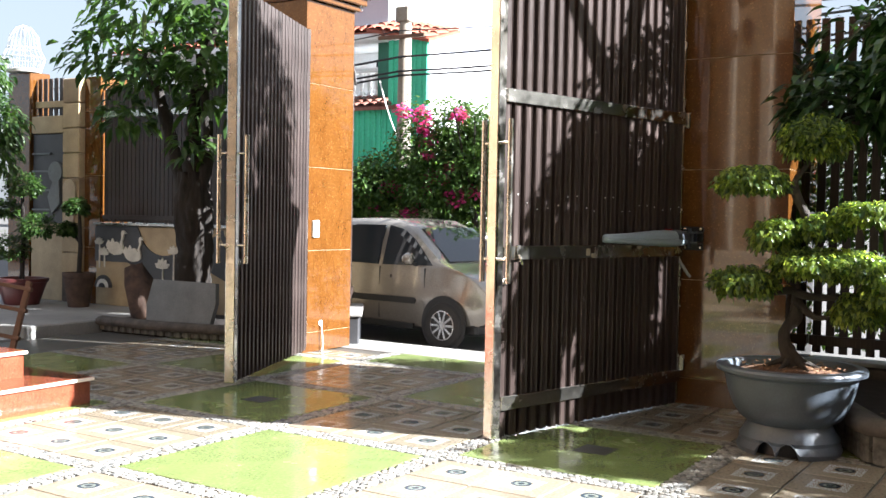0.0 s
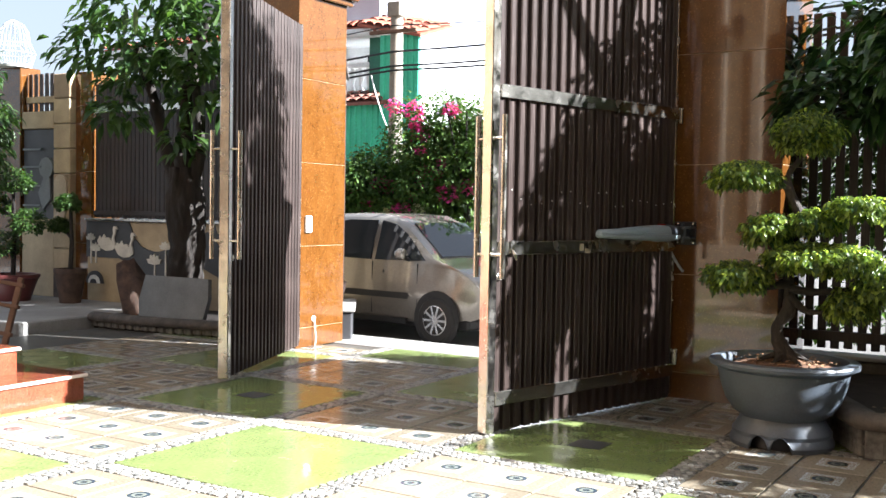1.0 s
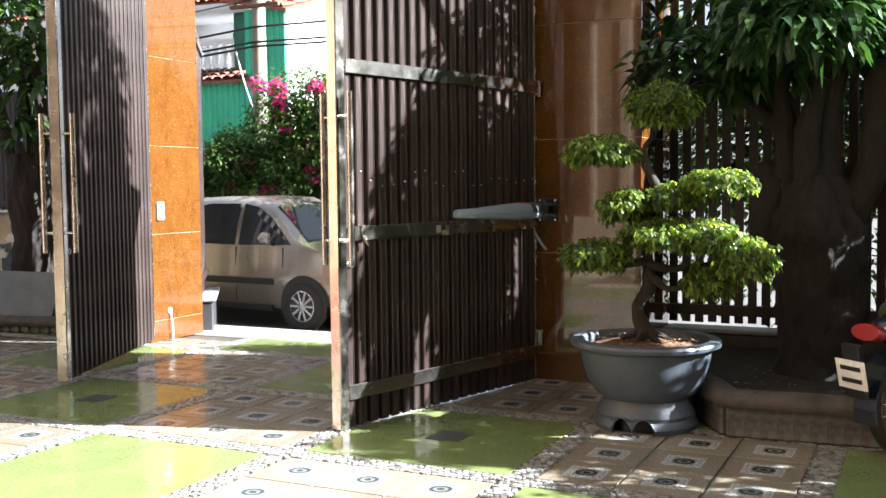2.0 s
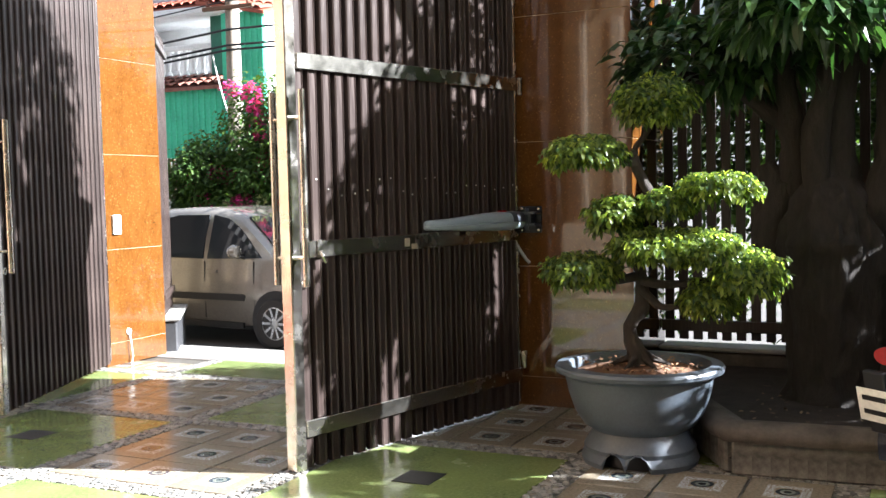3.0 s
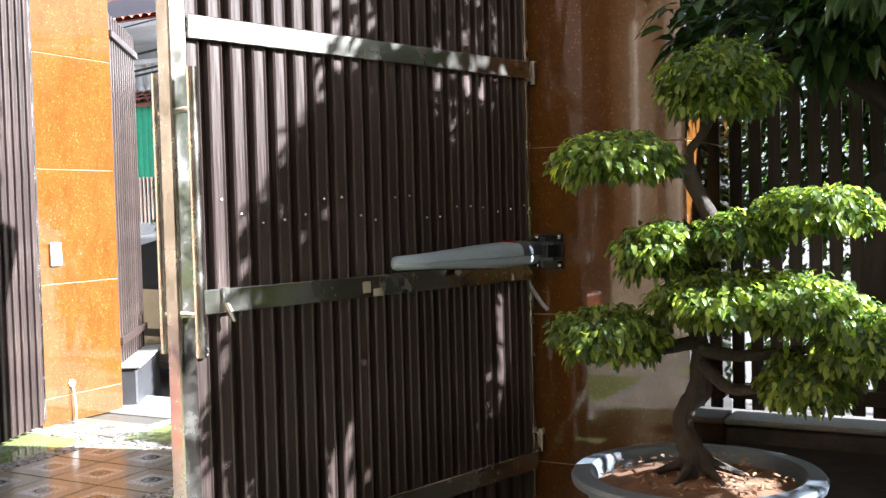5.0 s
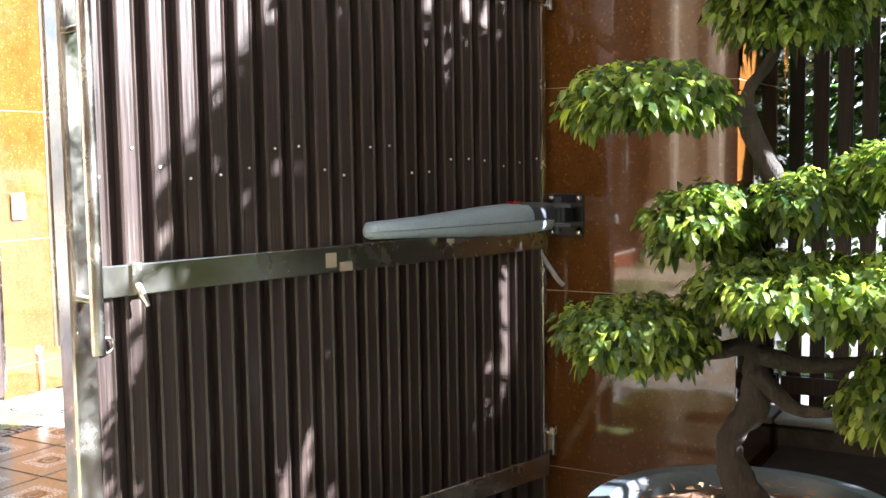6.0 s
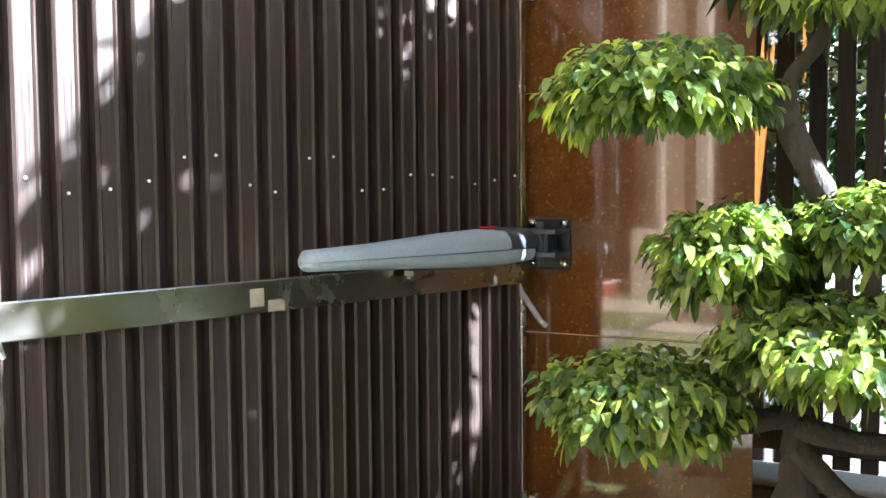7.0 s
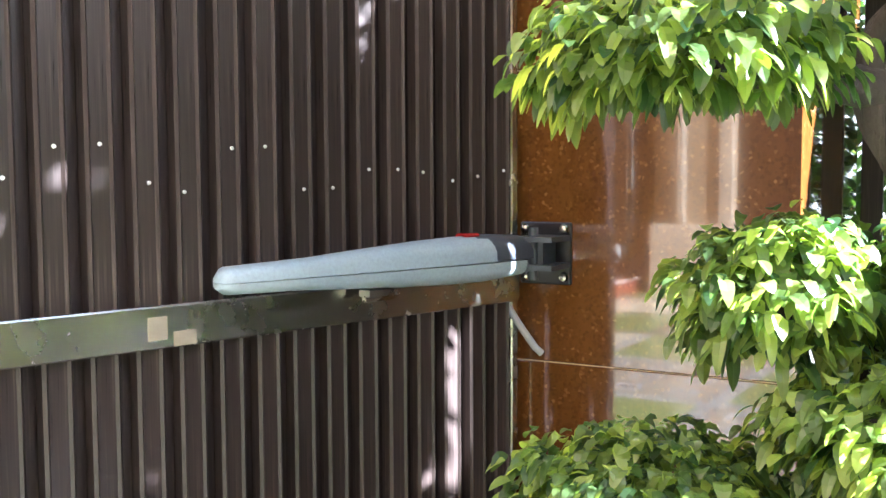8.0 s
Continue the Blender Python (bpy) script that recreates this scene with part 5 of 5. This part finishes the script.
part("panel", B().cbox(0, 0.69, 0.0, 0.15, 0.12, 2.50, 0.01), M_MURAL_DARK, relief)
part("band", B().cbox(0, 0.69, -0.03, 0.16, 2.504, 2.75, 0.01), M_CREAM, relief, "cream stone band")
part("lower_band", B().cbox(0, 0.69, -0.03, -0.002, 0.12, 1.22, 0.01), M_CREAM, relief, "cream stone dado")
for z in (1.4, 1.68, 1.95, 2.2):
    part("ledge", B().box(0.03, 0.42, -0.04, -0.002, z, z + 0.025), M_SLAB, relief)
part("pale_figure", B().prism(arc(0.52, 1.95, 0.15, 250, -60, 10) + [(0.62, 1.5), (0.45, 1.35), (0.36, 1.6)], 0, 0.03, pose(0, -0.002, 0, 90, 0, 0)), M_SLAB, relief, "plain grey rounded relief shape")
slat_fence(-12.80, WY + 0.08, 0, 0.69, 2.76, 3.30, 0.115, 0.07, ((2.88, 2.97, M_CREAM),), "short slatted railing over the relief panel")
post_m = solid("brown_pillar", B().cbox(-13.30, -12.81, WY - 0.05, WY + 0.3, 0.12, 3.40, 0.01), M_GRANITE, "brown granite pillar beside the relief panel", "pillar")

# leaning slab, stump and dark rock by the left tree
slab = part("stone_slab", B().prism([(0, 0), (0.96, 0), (1.01, 0.26), (0.98, 0.49), (0.03, 0.50), (-0.03, 0.2)], 0, 0.06, pose(0, 0, 0, 90, 0, 0)), M_SLAB)
slab.matrix_world = SITE @ pose(-9.20, 8.60, 0.12, -9, 0, 3)
tagged(slab, "flat grey stone slab leaning against the tree trunk", "stone slab")
stump = part("driftwood_stump", B().tube([(0, 0, 0), (-0.08, 0, 0.2), (-0.22, 0.02, 0.42), (-0.34, 0.05, 0.62)], [0.22, 0.19, 0.15, 0.12], 14, 0.7, 6), M_DRIFT)
stump.matrix_world = SITE @ pose(-9.42, 8.80, 0.10)
smooth_by_angle(stump, 50)
tagged(stump, "tapering brown driftwood stump beside the stone slab", "stump")
rngg = random.Random(45)
grav = B()
for _ in range(140):
    gx, gy, gr_ = rngg.uniform(-8.1, -7.45), rngg.uniform(8.75, 9.0), rngg.uniform(0.015, 0.035)
    grav.lathe([(gr_ * 0.6, 0.0), (gr_, gr_ * 0.4), (gr_ * 0.5, gr_ * 0.9)], 6, (gx, gy, 0.118))
solid("white_gravel", grav, M_WHITE, "loose white gravel on the bed", "gravel", kind="stuff")
rock = part("rock", B().lathe([(0.16, 0.0), (0.20, 0.08), (0.15, 0.16), (0.05, 0.20)], 9), M_CURB)
rock.matrix_world = SITE @ pose(-7.75, 9.05, 0.115)
tagged(rock, "rough brown rock on the planting bed", "rock")


def topiary(x, y, z0, label, balls, pot_h=0.42, pot_r=0.38, glaze=M_MAROON, pot_label="dark maroon flower pot on the concrete path"):
    pt = thing("flower_pot", pose(x, y, z0), pot_label, "plant pot", "pots on the path")
    part("body", B().lathe([(pot_r * 0.68, 0.0), (pot_r * 0.9, pot_h * 0.6), (pot_r, pot_h * 0.85), (pot_r * 1.06, pot_h * 0.87), (pot_r * 1.06, pot_h), (pot_r * 0.92, pot_h), (pot_r * 0.88, pot_h * 0.85)], 28), glaze, pt, smooth=40)
    part("soil", B().lathe([(pot_r * 0.885, pot_h * 0.8), (pot_r * 0.885, pot_h * 0.86)], 24), M_EARTH, pt)
    th = thing("topiary", pose(0, 0, 0), label, "shrub", "topiary shrubs")
    zt = max(c[2] for c, _ in balls)
    part("stem", B().tube([(x, y, z0 + pot_h * 0.86), (x + 0.03, y, z0 + 0.8), (x, y, zt)], [0.035, 0.03, 0.02], 8, 0.2), M_BARK, th)
    rng = random.Random(int(abs(x) * 10))
    for k, (c, r) in enumerate(balls):
        if abs(c[0] - x) > 0.15:
            part("limb", B().tube([(x, y, c[2] - 0.15), tuple(c)], [0.02, 0.012], 6), M_BARK, th)
        ps, ws = blob_points(rng, c, (r, r, r * 0.82), 1300)
        part("foliage", B().leaves(ps, 0.045, 0.032, 0.3, 300 + k, ws), M_LEAF_MID, th, "clipped ball of small leaves")
    return th


topiary(-12.1, 9.0, 0.12, "clipped cloud-pruned shrub with round green balls in a maroon pot",
        [((-12.08, 9.0, 1.72), 0.24), ((-12.42, 9.0, 1.40), 0.18), ((-11.79, 9.0, 1.18), 0.23), ((-12.23, 8.95, 0.87), 0.25)], 0.36, 0.33)
topiary(-11.25, 9.25, 0.12, "small flowering shrub in a dark pot beside the pillar", [((-11.25, 9.2, 1.45), 0.16), ((-11.4, 9.2, 1.15), 0.13)], 0.46, 0.2, M_DRIFT, "dark brown flower pot beside the wall pillar")

# bush overhead at the far left
bush = thing("garden_bush", pose(0, 0, 0), "tall leafy bush at the edge of the yard", "shrub")
rb = random.Random(61)
part("stem", B().tube([(-12.5, 8.6, 0.11), (-12.55, 8.6, 1.6), (-12.5, 8.6, 2.8)], [0.06, 0.05, 0.03], 8, 0.2), M_BARK, bush)
for k, c in enumerate(((-12.35, 8.7, 2.55), (-12.7, 8.7, 3.2), (-12.45, 8.7, 2.15))):
    ps, ws = blob_points(rb, c, (0.46, 0.40, 0.46), 760)
    part("foliage", B().leaves(ps, 0.13, 0.05, 0.7, 330 + k, ws), M_LEAF_MID, bush)

# bird cage on the wall
cage = thing("bird_cage", pose(-13.02, WY - 0.0, 3.43), "white domed wire bird cage on the wall top", "bird cage")
for k in range(22):
    a = 2 * math.pi * k / 22
    c, s = math.cos(a), math.sin(a)
    part("wire", B().tube([(0.24 * c, 0.24 * s, 0.0), (0.30 * c, 0.30 * s, 0.18), (0.23 * c, 0.23 * s, 0.32), (0.20 * c, 0.20 * s, 0.50), (0.11 * c, 0.11 * s, 0.62), (0.02 * c, 0.02 * s, 0.66)], 0.0035, 4), M_CAGE, cage)
for r, z in ((0.25, 0.01), (0.30, 0.18), (0.23, 0.32)):
    part("hoop", B().tube([(r * math.cos(i * math.pi / 14), r * math.sin(i * math.pi / 14), z) for i in range(29)], 0.005, 4), M_CAGE, cage)
part("base", B().lathe([(0.24, -0.03), (0.25, 0.0)], 24), M_CAGE, cage)
neigh = thing("neighbour_roof", pose(-19.5, 17.5, 0, 0, 0, 8), "grey corrugated roof of a low building beyond the wall", "building")
part("wall", B().box(0, 8.5, 0.6, 5.0, -0.1, 3.6), M_WHITEWALL, neigh)
part("roof", corrugated(9.0, 2.2, 0.22, 0.05), M_TOWER, neigh, m=pose(-0.2, 0.0, 3.55, -68, 0, 0))
part("window", B().box(2.0, 5.0, 0.58, 0.598, 2.6, 3.3), M_GLASS, neigh)

# folded wooden trestle by the steps
tres = thing("wooden_trestle", pose(-9.32, 6.37, 0, 0, 0, 20), "folded worn wooden trestle leaning by the steps", "trestle")
for x in (0.0, 0.42):
    part("leg", B().cbox(x - 0.03, x + 0.03, -0.02, 0.02, 0.0, 0.78, 0.005, pose(0, 0, 0, -12, 8, 0)), M_WOOD, tres)
for z in (0.2, 0.48, 0.7):
    part("rung", B().cbox(-0.05, 0.47, -0.025, 0.025, z - 0.02, z + 0.02, 0.005, pose(0, 0.0, 0, -12, 8, 0)), M_WOOD, tres)


# ---- motorcycle at the right ----
def motorcycle(x, y, angle):
    th = thing("motorcycle", pose(x, y, 0, 0, 0, angle), "dark blue-black step-through motorcycle parked beside the bed", "motorcycle")
    dk = plain("dark_blue_black_plastic", (0.012, 0.016, 0.03), 0.25, coat=0.5, bump=0)
    for wx in (0.28, 1.50):
        w = part("wheel", B().tube([(wx + 0.255 * math.cos(a), 0, 0.29 + 0.255 * math.sin(a)) for a in [i * math.pi / 18 for i in range(37)]], 0.038, 8), M_TYRE, th, "black tyre", smooth=50)
        part("rim", B().tube([(wx + 0.215 * math.cos(a), 0, 0.29 + 0.215 * math.sin(a)) for a in [i * math.pi / 18 for i in range(37)]], 0.012, 6), M_STEEL, w)
        sp = B()
        for i in range(18):
            a = i * math.pi / 9
            sp.tube([(wx + 0.03 * math.cos(a), 0.02 * (-1) ** i, 0.29 + 0.03 * math.sin(a)), (wx + 0.213 * math.cos(a + 0.3), 0, 0.29 + 0.213 * math.sin(a + 0.3))], 0.0022, 4)
        part("spokes", sp, M_STEEL, w)
        part("hub", B().lathe([(0.05, -0.06), (0.055, 0.06)], 14, m=pose(wx, 0, 0.29, 90, 0, 0)), M_STEEL, w)
    part("mudguard", B().add([(0.28 + r * math.cos(a), s * 0.075, 0.29 + r * math.sin(a)) for r in (0.315, 0.325) for a in [radians(30 + 15 * i) for i in range(12)] for s in (-1, 1)],
                             [(2 * i, 2 * i + 1, 2 * i + 3, 2 * i + 2) for i in range(11)] + [(24 + 2 * i, 24 + 2 * i + 2, 24 + 2 * i + 3, 24 + 2 * i + 1) for i in range(11)] + [(2 * i, 2 * i + 2, 26 + 2 * i, 24 + 2 * i) for i in range(11)] + [(2 * i + 1, 25 + 2 * i, 27 + 2 * i, 2 * i + 3) for i in range(11)]), dk, th)
    part("tail_body", B().tube([(0.02, 0, 0.70), (0.20, 0, 0.72), (0.5, 0, 0.68), (0.85, 0, 0.60)], [0.055, 0.10, 0.13, 0.12], 14), dk, th, "dark painted tail fairing", smooth=50)
    part("seat", B().tube([(0.12, 0, 0.785), (0.45, 0, 0.80), (0.95, 0, 0.74)], [0.07, 0.10, 0.08], 12), M_TRIM, th, "black seat", smooth=50)
    part("tail_light", B().lathe([(0.02, -0.02), (0.04, 0.0), (0.052, 0.03), (0.045, 0.08)], 16, m=pose(0.03, 0, 0.69, 0, -80, 0), squash=2.1), M_RED, th, "red tail light", smooth=50)
    part("plate_bracket", B().cbox(-0.015, 0.02, -0.06, 0.06, 0.36, 0.66, 0.006, pose(-0.01, 0, 0, 0, -12, 0)), M_BLACK, th)
    pl = part("number_plate", B().cbox(-0.026, -0.020, -0.10, 0.10, 0.42, 0.58, 0.002, pose(-0.01, 0, 0, 0, -12, 0)), M_WHITE, th, "white plate with plain dark bars")
    for z in (0.535, 0.468):
        part("plate_bar", B().box(-0.0285, -0.0262, -0.068, 0.068, z - 0.012, z + 0.012, pose(-0.01, 0, 0, 0, -12, 0)), M_BLACK, pl)
    part("engine", B().cbox(0.65, 1.05, -0.11, 0.11, 0.22, 0.50, 0.03), M_TRIM, th)
    part("leg_shield", B().cbox(1.10, 1.16, -0.17, 0.17, 0.35, 0.95, 0.03, pose(0.0, 0, 0, 0, -14, 0)), dk, th)
    part("fork", B().tube([(1.50, 0.05, 0.29), (1.30, 0.05, 0.95)], 0.02, 8).tube([(1.50, -0.05, 0.29), (1.30, -0.05, 0.95)], 0.02, 8), M_STEEL, th)
    part("handlebar", B().tube([(1.18, -0.33, 1.02), (1.28, 0.0, 0.98), (1.18, 0.33, 1.02)], 0.015, 8), M_TRIM, th)
    part("exhaust", B().tube([(0.9, -0.12, 0.25), (0.5, -0.14, 0.24), (0.05, -0.15, 0.34)], [0.02, 0.035, 0.04], 12), M_STEEL, th, smooth=50)
    part("stand", B().tube([(0.75, 0.12, 0.22), (0.68, 0.24, 0.0)], 0.012, 6), M_STEEL, th)
    return th


motorcycle(-0.12, 6.27, 48)
PLACE = GRID

# potted shrub behind the motorcycle
sp_ = thing("potted_shrub", pose(0, 0, 0), "small leafy potted shrub in sun beside the bed", "shrub")
rs2 = random.Random(91)
part("pot", B().lathe([(0.14, 0.0), (0.2, 0.28), (0.21, 0.30), (0.18, 0.30)], 20, (0.22, 7.45, 0.235)), M_MAROON, sp_, smooth=40)
part("stem", B().tube([(0.22, 7.45, 0.44), (0.22, 7.45, 1.0)], [0.03, 0.015], 6), M_BARK, sp_)
ps, ws = blob_points(rs2, (0.25, 7.42, 1.0), (0.27, 0.26, 0.26), 700)
part("foliage", B().leaves(ps, 0.07, 0.032, 0.7, 93, ws), M_LEAF_BONSAI, sp_)

# unseen leafy tree further right, beside the bed, added to cast shade on the floor
tree("garden_tree", "dense leafy tree added out of view to shade floor and bed",
     ([(2.3, 7.1, -0.02), (2.33, 7.1, 0.8), (2.3, 7.1, 1.8)], [0.16, 0.13, 0.10]),
     [([(2.3, 7.1, 1.4), (2.2, 6.5, 2.0)], [0.07, 0.03]), ([(2.3, 7.1, 1.4), (2.4, 7.9, 2.0)], [0.07, 0.03]), ([(2.3, 7.1, 1.7), (2.2, 7.15, 2.3), (2.1, 7.12, 2.9)], [0.08, 0.05, 0.02])],
     [((2.3, 6.4, 1.8), (0.8, 0.7, 0.8), 620), ((2.3, 7.3, 1.9), (0.9, 0.8, 0.85), 620), ((2.4, 8.0, 1.8), (0.8, 0.6, 0.8), 420), ((2.1, 7.12, 2.95), (0.45, 0.32, 0.36), 420), ((1.55, 8.25, 2.3), (0.6, 0.5, 0.6), 620)],
     0.22, 0.09, M_LEAF_MID, M_BARK, 120)


# ---- floor pieces, last ----
tile_me = B().cbox(-0.2015, 0.2015, -0.2015, 0.2015, -0.011, 0.0, 0.003).mesh("tile", M_TILE)
green_me = B().cbox(-0.62, 0.62, -0.62, 0.62, -0.011, 0.0, 0.003).mesh("green_panel", M_GREEN)
drain_me = B().cbox(-0.11, 0.11, -0.11, 0.11, 0.0005, 0.004, 0.002).mesh("drain_cover", M_TRIM)
far_tiles = B()
cells = []
for i in range(-6, 4):
    for j in range(-6, 3):
        cx, cy = X0 + PITCH * i + CELL / 2, Y0 + PITCH * j + CELL / 2
        if cy > 8.0 + 0.9 or cx < -9.4:
            continue
        cells.append((i, j, cx, cy))
        near = -9.2 < cx < 0.9 and cy > 2.2
        if (i + j) % 2 == 0:
            for a in (-1, 0, 1):
                for b_ in (-1, 0, 1):
                    px, py = cx + a * 0.415, cy + b_ * 0.415
                    if py > 8.67:
                        continue
                    if near:
                        part("tile", tile_me, None, floor, m=pose(px, py, 0))
                    else:
                        far_tiles.cbox(px - 0.2015, px + 0.2015, py - 0.2015, py + 0.2015, -0.011, 0.0, 0.003)
        else:
            part("green_panel", green_me, None, floor, m=pose(cx, cy, 0, 0, 0, 90 * ((i * 3 + j) % 4)))
            if (i, j) in ((-3, 0), (-1, 0), (-2, 1), (-4, 1)):
                part("drain_cover", drain_me, None, floor, "dark drain cover", m=pose(cx, cy, 0))
tagged(part("far_tiles", far_tiles, plain("sand_floor_tile", (0.48, 0.40, 0.28), 0.2), floor), kind="stuff")

# pebble bands between the cells
rp = random.Random(77)
peb = B()


def pebble(x, y, r, sx, rot):
    n = 6
    out = []
    for lvl, (k, z) in enumerate(((1.0, -0.008), (0.93, 0.0005), (0.60, 0.003))):
        for q in range(n):
            a = 2 * math.pi * q / n + rot
            out.append((x + r * sx * k * math.cos(a), y + r / sx * k * math.sin(a), z))
    peb.add(out, [(l * n + q, l * n + (q + 1) % n, (l + 1) * n + (q + 1) % n, (l + 1) * n + q) for l in range(2) for q in range(n)] + [tuple(range(2 * n, 3 * n))])


def band(xa, xb, ya, yb):
    g = 0.037
    nx, ny_ = max(1, round((xb - xa) / g)), max(1, round((yb - ya) / g))
    for p in range(nx):
        for q in range(ny_):
            x = xa + (p + 0.5 + (0.25 if q % 2 else -0.25) + rp.uniform(-0.2, 0.2)) * (xb - xa) / nx
            y = ya + (q + 0.5 + rp.uniform(-0.22, 0.22)) * (yb - ya) / ny_
            if y < 8.86:
                pebble(x, y, rp.uniform(0.0178, 0.0225), rp.uniform(0.8, 1.3), rp.uniform(0, 3))


for i, j, cx, cy in cells:
    if -9.4 < cx < 1.2 and cy > 1.4:
        h = CELL / 2
        band(cx + h + 0.006, cx + h + 0.144, cy - h, cy + h + 0.15)
        band(cx - h, cx + h, cy + h + 0.006, cy + h + 0.144)
tagged(part("pebble_band", peb, M_PEBBLE, floor, "pale mosaic pebble bands"), kind="stuff")
